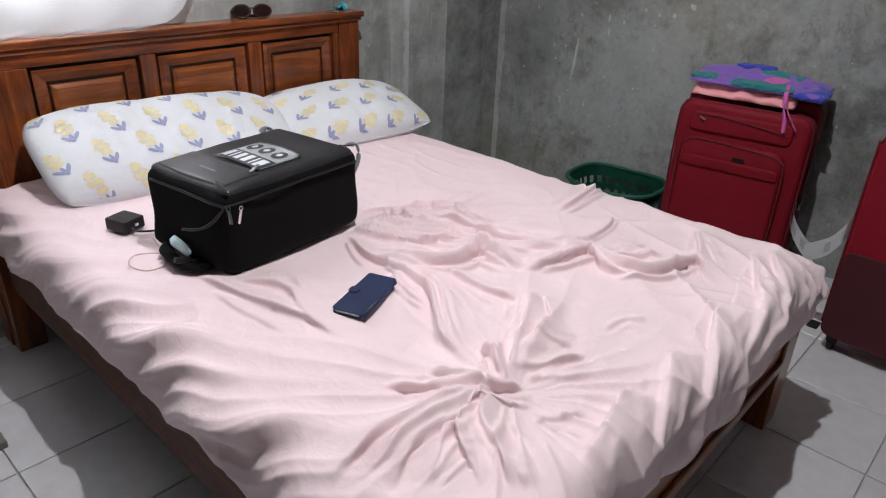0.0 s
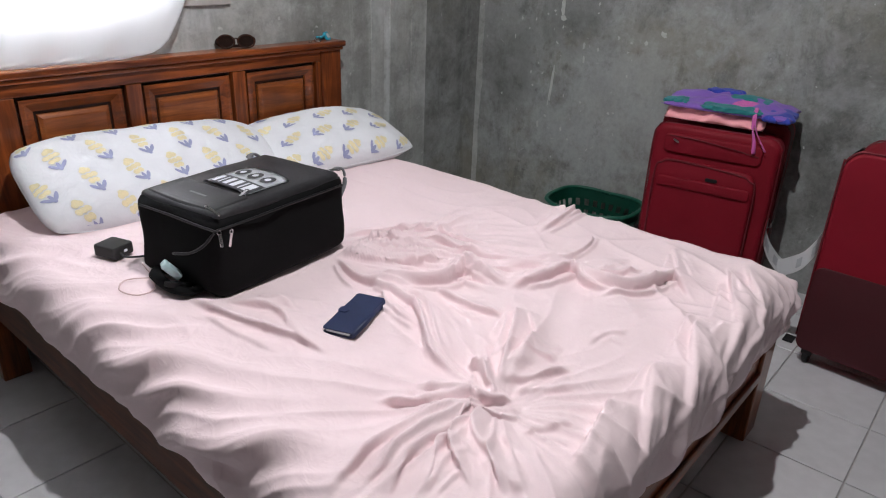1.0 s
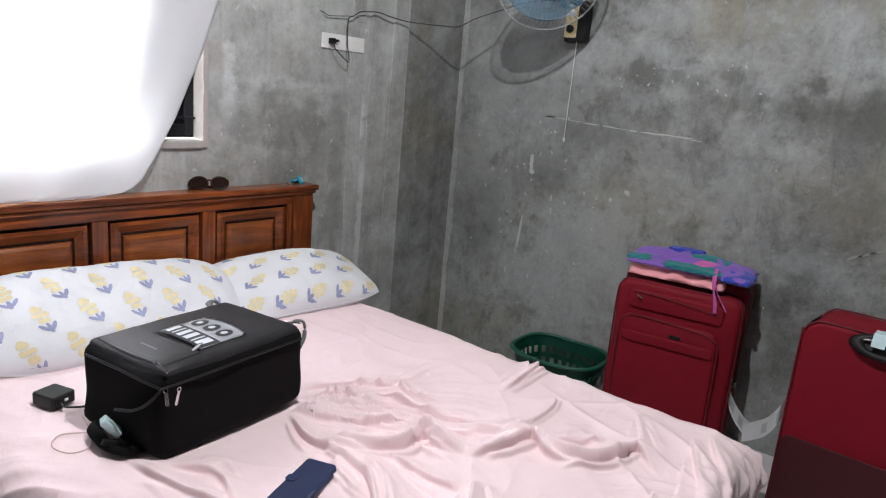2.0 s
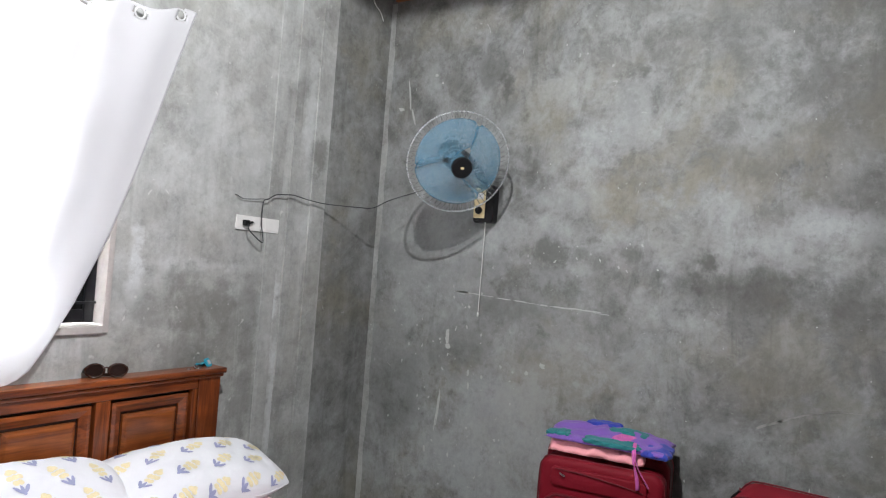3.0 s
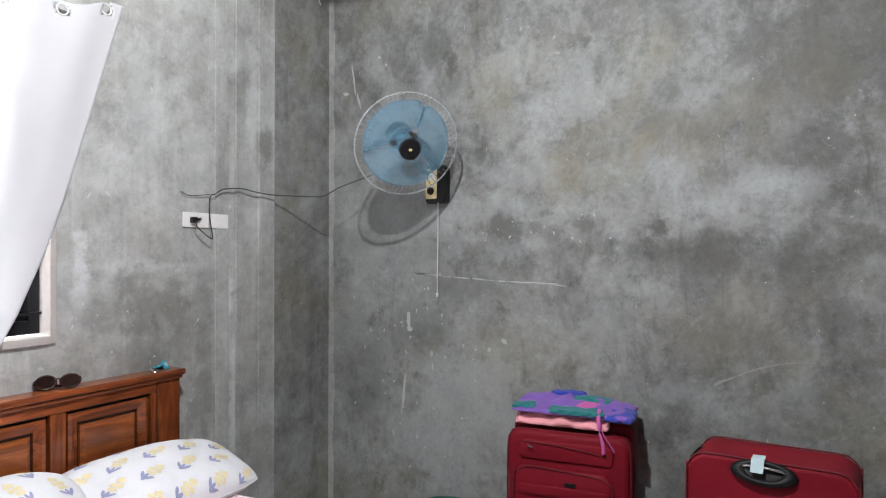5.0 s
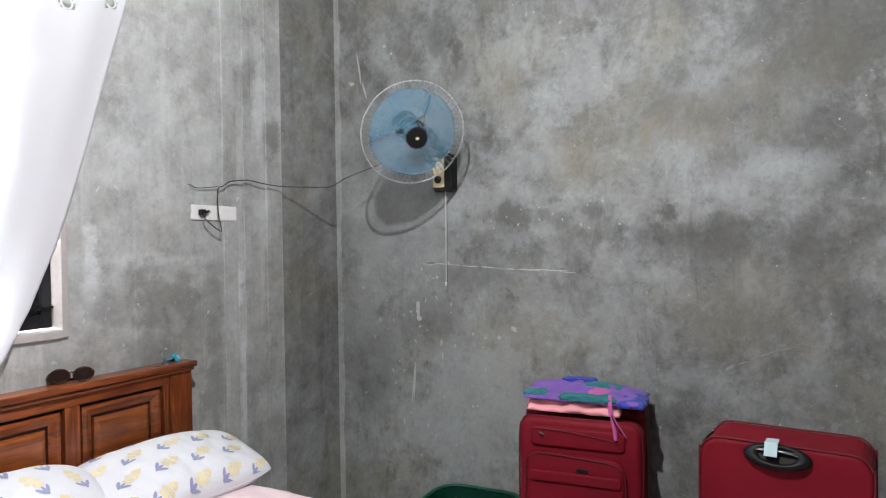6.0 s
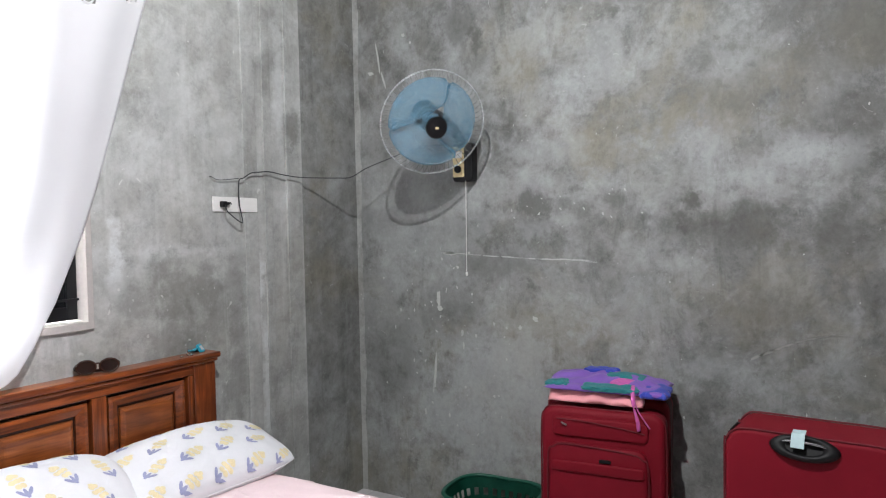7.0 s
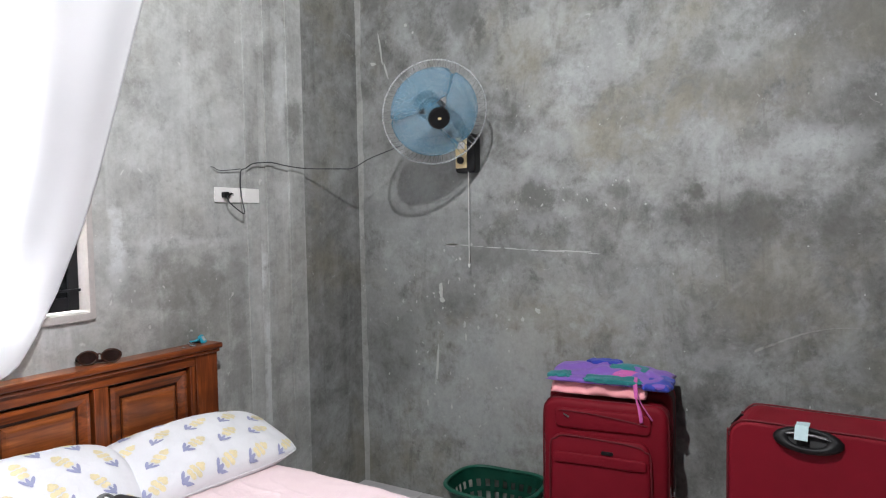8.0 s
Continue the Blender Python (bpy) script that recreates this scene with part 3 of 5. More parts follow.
for x0, x1 in PANELS:
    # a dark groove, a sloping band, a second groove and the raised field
    p = part("panel", box(x0 + 0.001, x1 - 0.001, -0.044, -0.030, PB, PT - 0.001), M_GROOVE, head, "dark recess of a panel")
    part("moulding", picture_frame(x0 + 0.011, x1 - 0.011, PB + 0.011, PT - 0.011, 0.036, -0.060, -0.052, -0.043), M_WOOD_X, p, "sloping moulded band")
    c0, c1, d0, d1, s = x0 + 0.056, x1 - 0.056, PB + 0.056, PT - 0.058, 0.012
    fld = bmesh.new()
    rings = [[fld.verts.new(q) for q in ((c0 + i, y, d0 + i), (c1 - i, y, d0 + i), (c1 - i, y, d1 - i), (c0 + i, y, d1 - i))] for i, y in ((0, -0.0435), (0.001, -0.053), (s, -0.0595), (s + 0.006, -0.061))]
    fld.faces.new(rings[-1])
    for ra, rb in zip(rings, rings[1:]):
        for k in range(4):
            fld.faces.new((ra[k], ra[(k + 1) % 4], rb[(k + 1) % 4], rb[k]))
    bmesh.ops.recalc_face_normals(fld, faces=fld.faces[:])
    part("field", fld, M_PANEL, p, "raised varnished field")

FOOT = -1.898
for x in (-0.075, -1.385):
    part("side_rail", box(x - 0.014, x + 0.014, FOOT + 0.076, -0.073, 0.20, 0.36, 0.004), M_WOOD_Y_SHADED, bed)
part("foot_rail", join(box(-1.30, -0.132, FOOT + 0.010, FOOT + 0.038, 0.20, 0.375, 0.003), box(-1.30, -0.132, FOOT - 0.002, FOOT + 0.0095, 0.335, 0.375, 0.004), box(-1.30, -0.132, FOOT - 0.002, FOOT + 0.0095, 0.202, 0.235, 0.004)), M_WOOD_X, bed, "foot rail with moulded strips")
for x in (-0.131, -1.42):
    part("leg", box(x, x + 0.09, FOOT, FOOT + 0.075, 0.0, 0.385, 0.004), M_WOOD_Z, bed)
for x in (-0.105, -1.43):
    part("leg", box(x + 0.005, x + 0.085, -0.128, -0.073, 0.0, 0.34, 0.004), M_WOOD_Z, bed)
for k in range(8):
    y = -0.25 - k * 0.21
    part("slat", box(-1.37, -0.09, y - 0.04, y + 0.04, 0.30, 0.318, 0.003), M_WOOD_X, bed)


# ---- mattress and sheet ----
BED_Z, LEFT, RIGHT, FOOTEDGE, ROUND = 0.516, -1.435, -0.046, -1.925, 0.070
tagged(part("mattress", box(-1.40, -0.075, FOOTEDGE + 0.04, -0.10, 0.319, 0.487, 0.03, 3), M_MATTRESS), "thick foam mattress under a pink sheet", "mattress")

# folds: lines on the bed (points x, y), height, half width; steep on the side to the right of the line
FAN = [
    (((-0.77, -0.92), (-0.68, -0.96), (-0.56, -1.06), (-0.54, -1.19), (-0.49, -1.25)), 0.016, 0.012),
    (((-0.79, -0.94), (-0.70, -1.03), (-0.63, -1.17), (-0.59, -1.32), (-0.53, -1.42), (-0.38, -1.46)), 0.020, 0.014),
    (((-0.83, -0.99), (-0.79, -1.12), (-0.71, -1.22), (-0.64, -1.31)), 0.018, 0.012),
    (((-0.86, -1.12), (-0.84, -1.24), (-0.77, -1.30), (-0.69, -1.30), (-0.69, -1.38), (-0.68, -1.44)), 0.030, 0.018),
    (((-0.85, -1.01), (-0.90, -1.15), (-0.87, -1.22), (-0.82, -1.30)), 0.022, 0.013),
    (((-0.70, -1.44), (-0.62, -1.47), (-0.50, -1.49), (-0.55, -1.57), (-0.53, -1.65)), 0.026, 0.016),
    (((-0.51, -1.49), (-0.52, -1.61), (-0.45, -1.67), (-0.36, -1.70), (-0.43, -1.79)), 0.028, 0.018),
    (((-0.58, -1.61), (-0.50, -1.67), (-0.45, -1.71)), 0.014, 0.011),
    (((-0.52, -1.47), (-0.46, -1.57), (-0.34, -1.62)), 0.014, 0.012),
    (((-0.34, -1.29), (-0.14, -1.26), (-0.03, -1.23)), 0.018, 0.012),
    (((-0.65, -1.33), (-0.54, -1.43), (-0.35, -1.44), (-0.23, -1.40)), 0.016, 0.014),
]
STRAND = [
    (((-0.89, -1.17), (-0.89, -1.22), (-0.91, -1.35), (-0.98, -1.45), (-1.03, -1.51), (-1.04, -1.57)), 0.022, 0.014),
    (((-0.85, -1.26), (-0.90, -1.38), (-0.98, -1.48), (-1.03, -1.55)), 0.020, 0.012),
    (((-0.81, -1.30), (-0.82, -1.45), (-0.81, -1.52)), 0.016, 0.013),
    (((-1.00, -1.57), (-1.01, -1.62), (-1.05, -1.67)), 0.024, 0.012),
    (((-0.76, -1.52), (-0.84, -1.57), (-0.95, -1.63), (-1.04, -1.67)), 0.022, 0.013),
    (((-0.82, -1.62), (-0.92, -1.64), (-1.02, -1.67)), 0.018, 0.012),
    (((-0.90, -1.63), (-0.88, -1.66), (-0.87, -1.69)), 0.012, 0.009),
    (((-1.01, -1.66), (-0.95, -1.70), (-0.88, -1.73)), 0.014, 0.010),
    (((-0.90, -1.23), (-0.95, -1.32), (-0.96, -1.41)), 0.014, 0.012),
]
TWIST = [
    (((-1.20, -1.52), (-1.16, -1.58), (-1.11, -1.62), (-1.06, -1.68)), 0.022, 0.011),
    (((-1.13, -1.55), (-1.10, -1.61), (-1.07, -1.67)), 0.020, 0.011),
    (((-1.40, -1.63), (-1.32, -1.61), (-1.23, -1.62), (-1.14, -1.64), (-1.04, -1.68)), 0.022, 0.014),
    (((-1.37, -1.66), (-1.27, -1.64), (-1.17, -1.65), (-1.07, -1.67)), 0.022, 0.013),
    (((-1.35, -1.70), (-1.27, -1.66), (-1.17, -1.67), (-1.09, -1.66)), 0.020, 0.013),
    (((-1.09, -1.66), (-1.17, -1.68), (-1.22, -1.72), (-1.26, -1.80)), 0.018, 0.012),
    (((-1.08, -1.68), (-1.15, -1.71), (-1.20, -1.79), (-1.24, -1.83)), 0.018, 0.012),
    (((-1.07, -1.64), (-1.07, -1.67), (-1.03, -1.70)), 0.022, 0.012),
    (((-1.32, -1.73), (-1.25, -1.70), (-1.16, -1.68)), 0.014, 0.012),
]
SLACK = [
    (((-1.23, -0.95), (-1.21, -1.10), (-1.18, -1.22), (-1.15, -1.36)), 0.016, 0.018),
    (((-1.13, -1.05), (-1.10, -1.12), (-1.10, -1.19)), 0.012, 0.014),
    (((-0.16, -1.61), (-0.24, -1.66), (-0.35, -1.71)), 0.010, 0.012),
    (((-0.17, -1.77), (-0.43, -1.88), (-0.66, -1.94)), 0.016, 0.018),
    (((-0.13, -1.80), (-0.36, -1.91), (-0.58, -1.97)), 0.016, 0.018),
    (((-0.48, -1.82), (-0.70, -1.89), (-0.84, -1.95)), 0.016, 0.02),
    (((-0.73, -1.84), (-0.90, -1.89), (-0.99, -1.95)), 0.016, 0.02),
    (((-0.89, -1.83), (-1.03, -1.86), (-1.13, -1.87)), 0.014, 0.018),
    (((-1.10, -1.76), (-1.05, -1.79), (-1.02, -1.82)), 0.008, 0.010),
    (((-0.78, -1.70), (-0.72, -1.71), (-0.69, -1.75)), 0.008, 0.014),
]
SIDE = [
    (((-1.20, -1.01), (-1.14, -1.10), (-1.13, -1.17), (-1.16, -1.27), (-1.16, -1.37)), 0.015, 0.022),
]
lines = []
rng = random.Random(12)
for pts, hgt, wid in FAN + STRAND + TWIST + SLACK + SIDE:
    line = [(p.x, p.y) for p in smooth_path([(x, y, 0) for x, y in pts], 12)]
    lines.append((line, hgt * 1.55, wid * 0.9))
    # smaller folds that run beside each large one
    for k in range(7):
        shift = rng.choice((-1, 1)) * rng.uniform(0.014, 0.05)
        i0, i1 = sorted(rng.sample(range(len(line)), 2))
        if i1 - i0 < len(line) * 0.3:
            continue
        cut = line[i0:i1 + 1]
        bent = []
        for q, (x, y) in enumerate(cut):
            t = q / (len(cut) - 1)
            (ax, ay), (bx, by) = cut[max(0, q - 1)], cut[min(len(cut) - 1, q + 1)]
            ll = math.hypot(bx - ax, by - ay) + 1e-6
            w = shift * (0.5 + 0.7 * t)
            bent.append((x - (by - ay) / ll * w, y + (bx - ax) / ll * w))
        lines.append((bent, hgt * rng.uniform(0.4, 0.85), wid * rng.uniform(0.45, 0.8)))
KNOT = (-1.06, -1.69)
PLEATS = (-0.84, -1.00)


def eased(a):
    a = a.copy()
    for _ in range(2):
        a[1:-1] = 0.25 * a[:-2] + 0.5 * a[1:-1] + 0.25 * a[2:]
        a[:, 1:-1] = 0.25 * a[:, :-2] + 0.5 * a[:, 1:-1] + 0.25 * a[:, 2:]
    return a


def folds_height(xs, ys):
    """Height of the folds over the bed and their sideways lean, for a grid of places."""
    shape = (len(xs), len(ys))
    out, lean_x, lean_y = np.zeros(shape), np.zeros(shape), np.zeros(shape)
    for pts, hgt, wid in lines:
        far = wid * 7
        i0, i1 = np.searchsorted(xs, (min(p[0] for p in pts) - far, max(p[0] for p in pts) + far))
        j0, j1 = np.searchsorted(ys, (min(p[1] for p in pts) - far, max(p[1] for p in pts) + far))
        if i1 - i0 < 2 or j1 - j0 < 2:
            continue
        X, Y = np.meshgrid(xs[i0:i1], ys[j0:j1], indexing="ij")
        best = np.full_like(X, 9.0)
        side, along = np.zeros_like(X), np.zeros_like(X)
        nx, ny = np.zeros_like(X), np.zeros_like(X)
        n = len(pts) - 1
        for k in range(n):
            (ax, ay), (bx, by) = pts[k], pts[k + 1]
            dx, dy = bx - ax, by - ay
            ll = dx * dx + dy * dy + 1e-9
            t = np.clip(((X - ax) * dx + (Y - ay) * dy) / ll, 0, 1)
            ex, ey = X - ax - t * dx, Y - ay - t * dy
            d = np.hypot(ex, ey)
            m = d < best
            best = np.where(m, d, best)
            side = np.where(m, np.sign(dx * ey - dy * ex), side)
            along = np.where(m, (k + t) / n, along)
            nx, ny = np.where(m, dy / math.sqrt(ll), nx), np.where(m, -dx / math.sqrt(ll), ny)
        fade = np.clip(along * 4 + 0.15, 0, 1) * np.clip((1 - along) * 3.5, 0, 1)
        fade = fade * fade * (3 - 2 * fade)
        # one flank of a fold is steep and hangs over, the other runs out
        steep = np.clip(1 - best / (wid * 0.55), 0, 1)
        slope = np.exp(-(best / (wid * 1.9)) ** 1.3)
        rise = fade * hgt * np.where(side > 0, slope, steep * steep * (3 - 2 * steep))
        dip = -0.10 * fade * hgt * np.exp(-((best - 1.0 * wid) / (wid * 0.5)) ** 2) * (side < 0)
        box_ = (slice(i0, i1), slice(j0, j1))
        # crossing folds lie over one another instead of piling up
        old = out[box_]
        out[box_] = np.maximum(old, rise) + 0.35 * np.minimum(old, rise) + dip
        lean_x[box_] += nx * rise * 0.42
        lean_y[box_] += ny * rise * 0.42
    # cloth has no sharper bend than its own thickness
    out, lean_x, lean_y = eased(out), eased(lean_x), eased(lean_y)
    lean = np.hypot(lean_x, lean_y)
    lim = np.minimum(1, 0.012 / (lean + 1e-9))
    return out, lean_x * lim, lean_y * lim


def build_sheet():
    step = 0.0031
    drop = 0.16
    reach = ROUND * math.pi / 2 + drop
    xs = np.arange(LEFT + ROUND - reach, RIGHT - ROUND + reach + step, step)
    ys = np.arange(FOOTEDGE + ROUND - reach, -0.11, step)
    A2, B = np.meshgrid(xs, ys, indexing="ij")
    yc = np.maximum(B, FOOTEDGE + ROUND)
    xc = np.clip(A2, LEFT + ROUND, RIGHT - ROUND)
    DX, DY = A2 - xc, B - yc
    e = np.hypot(DX, DY)
    ux, uy = DX / (e + 1e-9), DY / (e + 1e-9)
    arc = np.minimum(e / ROUND, math.pi / 2)
    hor = ROUND * np.sin(arc)
    dn = ROUND * (1 - np.cos(arc)) + np.maximum(0, e - ROUND * math.pi / 2)
    top = BED_Z
    nz = np.cos(arc)
    h, lean_x, lean_y = folds_height(xs, ys)
    flat = np.clip(1 - e / 0.04, 0, 1)
    # slack and creases from noise
    soft = np.zeros_like(h)
    it = np.nditer(soft, flags=["multi_index"], op_flags=["writeonly"])
    for cell in it:
        i, j = it.multi_index
        a, b = float(A2[i, j]), float(B[i, j])
        q = Vector((a * 3.1, b * 3.1, 0))
        ridge = 1 - abs(noise.noise(Vector((a * 5.0 + 1.5 * noise.noise(q), b * 3.6, 4.0)))) * 2
        fine = noise.noise(Vector((a * 26, b * 15, 7.0)))
        # creases that spread out from the twisted knot
        dx, dy = a - KNOT[0], b - KNOT[1]
        r = math.hypot(dx, dy)
        th = math.atan2(dy, dx)
        star = 1 - 2 * abs(noise.noise(Vector((math.cos(th) * 4.2, math.sin(th) * 4.2, r * 1.6))))
        near = math.exp(-(r / 0.42) ** 2) * min(1, r / 0.13)
        # pleats that fan out from where the bag holds the sheet
        px, py = a - PLEATS[0], b - PLEATS[1]
        pr = math.hypot(px, py)
        pth = math.atan2(py, px) + 0.35 * pr + 0.5 * noise.noise(Vector((a * 4, b * 4, 21.0))) * pr
        bundle = max(0.0, 1 - ((pth + 0.55) / 0.75) ** 2) * min(1, pr / 0.06) * max(0.0, 1 - (pr / 0.62) ** 2)
        comb = 1 - 2 * abs(noise.noise(Vector((pth * 8.0, pr * 1.3, 31.0))))
        comb2 = 1 - 2 * abs(noise.noise(Vector((pth * 14.0, pr * 2.0, 37.0))))
        pleat = bundle * (0.034 * max(0, comb) ** 2.4 + 0.012 * max(0, comb2) ** 2)
        # drag lines towards the foot corner by the wall
        cr = 0.55 * a + 0.83 * b
        ca = 0.83 * a - 0.55 * b
        drag = 1 - 2 * abs(noise.noise(Vector((ca * 9.0, cr * 1.8, 43.0))))
        zone = math.exp(-(((a + 0.42) / 0.38) ** 2 + ((b + 1.72) / 0.30) ** 2))
        foot = min(1, max(0, (-0.70 - b) / 0.5))
        warp = noise.noise_vector(Vector((a * 3.0, b * 3.0, 5.0))) * 0.5
        d1 = noise.voronoi(Vector((a * 5.5 + warp.x, b * 8.5 + warp.y, 0.3)))[0]
        d2 = noise.voronoi(Vector((a * 13.0 + warp.y * 2, b * 10.0 + warp.x * 2, 2.3)))[0]
        wear = max(0, 0.35 + 0.9 * noise.noise(Vector((a * 2.2, b * 2.2, 11.0))) + 0.4 * foot)
        lee = min(1, max(0, (-1.05 - a) / 0.2))
        crumple = (0.007 * (d1[0] - 0.35) + 0.002 * (d2[0] - 0.35)) * min(1.2, wear + 0.5 * lee)
        cell[...] = 0.006 * noise.noise(q) + (0.003 + 0.003 * foot) * max(0, ridge) ** 3 + crumple + 0.013 * near * max(0, star) ** 2.2 + 0.0006 * fine + pleat + 0.014 * zone * max(0, drag) ** 2.5
    # hanging sides: gathers that run down and slant
    side = np.clip((e - 0.03) / 0.10, 0, 1)
    run = np.where(np.abs(DX) > np.abs(DY), B, A2)
    slant = np.where(DX < -0.001, run - 0.55 * e, run + 0.25 * e)
    wob = slant + 0.03 * np.sin(slant * 9.0) + 0.012 * np.sin(run * 31)
    g = (1 - 2 * np.abs(np.sin(wob * 16))) * 0.6 + (1 - 2 * np.abs(np.sin(wob * 29 + 1.1))) * 0.35 + 0.5 * np.sin(slant * 9 + 0.6)
    gather = side * g * 0.0165
    # the side by the aisle: long slanting folds that start on top and run down towards the foot
    over = np.maximum(0, LEFT + ROUND + 0.13 - A2)
    lie = B - 1.5 * over + 0.035 * np.sin(B * 7.3) + 0.015 * np.sin(B * 19.0 + over * 14)
    drape = 0.60 * (1 - 2 * np.abs(np.sin(lie * 11.5))) + 0.45 * (1 - 2 * np.abs(np.sin(lie * 19.3 + 0.7))) + 0.22 * (1 - 2 * np.abs(np.sin(lie * 31.0 + 2.0)))
    swell = np.clip(over / 0.22, 0, 1)
    patchy = 0.65 + 0.35 * np.sin(B * 5.1 + over * 6.0 + 0.8)
    on_left = (A2 < LEFT + ROUND + 0.13) & (np.abs(DY) < 0.03)
    gather = np.where(on_left, swell * swell * (3 - 2 * swell) * drape * patchy * 0.022, gather)
    corner = np.clip(np.minimum(np.abs(DX), np.abs(DY)) / 0.05, 0, 1)
    ang = np.arctan2(uy, ux)
    gather = gather * (1 - corner) + corner * 0.010 * np.sin(ang * 14) * side
    # the foot corner towards the wall is pulled into long folds
    pull = np.exp(-(((A2 - (-0.10)) / 0.18) ** 2 + ((B - (-1.90)) / 0.30) ** 2))
    gather = gather + pull * np.clip((e - 0.02) / 0.06, 0, 1) * 0.012 * (1 - 2 * np.abs(np.sin((A2 * 0.97 - 0.22 * B + 0.006 * np.sin(B * 30)) * 62)))
    hs = h * np.where(e > 0, np.clip(1 - e / 0.20, 0.35, 1), 1) + soft
    hem = np.clip((dn - 0.10) / 0.09, 0, 1)
    hs = hs * (1 - 0.2 * side) + gather * (1 - 0.7 * hem)
    # tucked in at the lower hem
    tuck = np.clip((dn - 0.12) / 0.08, 0, 1) ** 2 * 0.035
    off = hor + hs * np.sin(arc) - tuck
    # the sheet is pressed flat under the bag and the pillows
    X = xc + ux * off + lean_x * flat
    Y = yc + uy * off + lean_y * flat
    Z = top - dn + hs * nz
    ni, nj = X.shape
    verts = np.stack([X, Y, Z], -1).reshape(-1, 3)
    idx = np.arange(ni * nj).reshape(ni, nj)
    faces = np.stack([idx[:-1, :-1], idx[1:, :-1], idx[1:, 1:], idx[:-1, 1:]], -1).reshape(-1, 4)
    keep = (dn[:-1, :-1] < 0.205) & (dn[1:, 1:] < 0.205) & (dn[1:, :-1] < 0.205) & (dn[:-1, 1:] < 0.205)
    faces = faces[keep.reshape(-1)]
    me = bpy.data.meshes.new("bed_sheet")
    me.from_pydata(verts.tolist(), [], faces.tolist())
    me.polygons.foreach_set("use_smooth", [True] * len(me.polygons))
    me.materials.append(M_SHEET)
    ob = new("bed_sheet", me)
    return tagged(ob, "crumpled pale pink cotton sheet twisted into folds", "bed sheet")


bed_sheet = build_sheet()




# ---- on the bed ----
def pillow(label, w, d, hgt, m, seed, taper=3.6, lean=0.25):
    """A stuffed pillow with a printed slip."""
    ob = thing("pillow", label, "pillow", "pillows on the bed", m=m)

    def surface(u, v, side):
        a, b = abs(2 * u - 1), abs(2 * v - 1)
        full = max(0.0, (1 - a ** taper)) ** (0.5 if taper > 3 else 0.7) * max(0.0, (1 - b ** 3.0)) ** 0.5
        x = (u - 0.5) * w * (1 - 0.07 * b ** 4)
        y = (v - 0.5) * d * (1 - 0.14 * a ** 5)
        z = side * hgt * 0.5 * full
        n = noise.noise(Vector((x * 7 + seed, y * 7, side)))
        z += 0.013 * n * full * side + 0.006 * noise.noise(Vector((x * 22 + seed, y * 14, side * 3))) * full * side
        return Vector((x, y, z))

    bm = join(grid_mesh(64, 36, lambda u, v: surface(u, v, 1)), grid_mesh(64, 36, lambda u, v: surface(1 - u, v, -1)))
    bmesh.ops.remove_doubles(bm, verts=bm.verts[:], dist=0.0008)
    part("slip", bm, M_PILLOW, ob, smooth=True)
    # corded seam round the edge
    edge = [surface(t, 0, 1) for t in np.linspace(0, 1, 20)] + [surface(1, t, 1) for t in np.linspace(0.05, 1, 12)]
    part("piping", tube([p + Vector((0, 0, 0)) for p in edge], 0.0022, 6, 2), M_PILLOW, ob, smooth=True)

    def put(px, py):
        """A point of the print on the upper side."""
        u, v = min(0.985, max(0.015, px / w + 0.5)), min(0.985, max(0.015, py / d + 0.5))
        p = surface(u, v, 1)
        return p + Vector((0, 0, 0.0016))

    rng = random.Random(seed)
    yellow, blue = bmesh.new(), bmesh.new()

    def blob(bm, cx, cy, rx, ry, turn, n=9):
        rx, ry = rx * 1.35, ry * 1.35
        pts = []
        for k in range(n):
            a = 2 * math.pi * k / n
            qx, qy = rx * math.cos(a), ry * math.sin(a)
            pts.append(bm.verts.new(put(cx + qx * math.cos(turn) - qy * math.sin(turn), cy + qx * math.sin(turn) + qy * math.cos(turn))))
        mid = bm.verts.new(put(cx, cy))
        for k in range(n):
            bm.faces.new((mid, pts[k], pts[(k + 1) % n]))

    row = 0
    y = d * 0.42
    while y > -d * 0.47:
        x = -w * 0.46 + (0.062 if row % 2 else 0.0)
        while x < w * 0.46:
            t = rng.uniform(-0.15, 0.15) + lean
            c, s = math.cos(t), math.sin(t)

            def at(qx, qy):
                qx, qy = qx * 1.3, qy * 1.3
                return x + qx * c - qy * s, y + qx * s + qy * c

            for k in range(7):
                a = 2 * math.pi * k / 6
                r = 0.0 if k == 6 else 0.0125
                blob(yellow, *at(r * math.cos(a) * 0.85, 0.014 + 1.45 * r * math.sin(a)), 0.0070, 0.0068, a)
            blob(yellow, *at(0, 0.036), 0.007, 0.006, 0)
            for sx, ang in ((-1, 2.2), (1, 0.9), (0, 1.57)):
                blob(blue, *at(sx * 0.010, -0.020 - 0.002 * (sx == 0)), 0.0125, 0.0042, ang + t)
            blob(blue, *at(0, -0.031), 0.004, 0.004, 0)
            x += 0.124
        y -= 0.104
        row += 1
    tagged(part("yellow_print", yellow, M_YELLOW, ob, "printed yellow flowers"), kind="stuff")
    tagged(part("blue_print", blue, M_BLUE, ob, "printed blue leaves"), kind="stuff")
    return ob


pillow("white pillow with yellow flower print leaning on a headboard", 0.80, 0.365, 0.160, pose(-0.905, -0.268, 0.592, 30, 2.7, -1), 3)
pillow("white pillow with yellow flower print lying by the headboard", 0.64, 0.37, 0.165, pose(-0.285, -0.285, 0.578, 15, -2, -9), 8, 2.1, -1.1)

# backpack lying flat
bag = thing("backpack", "black laptop backpack with a white sticker lying on a bed", "backpack", m=pose(-1.005, -0.860, 0.521, 0, 0, 7.2))
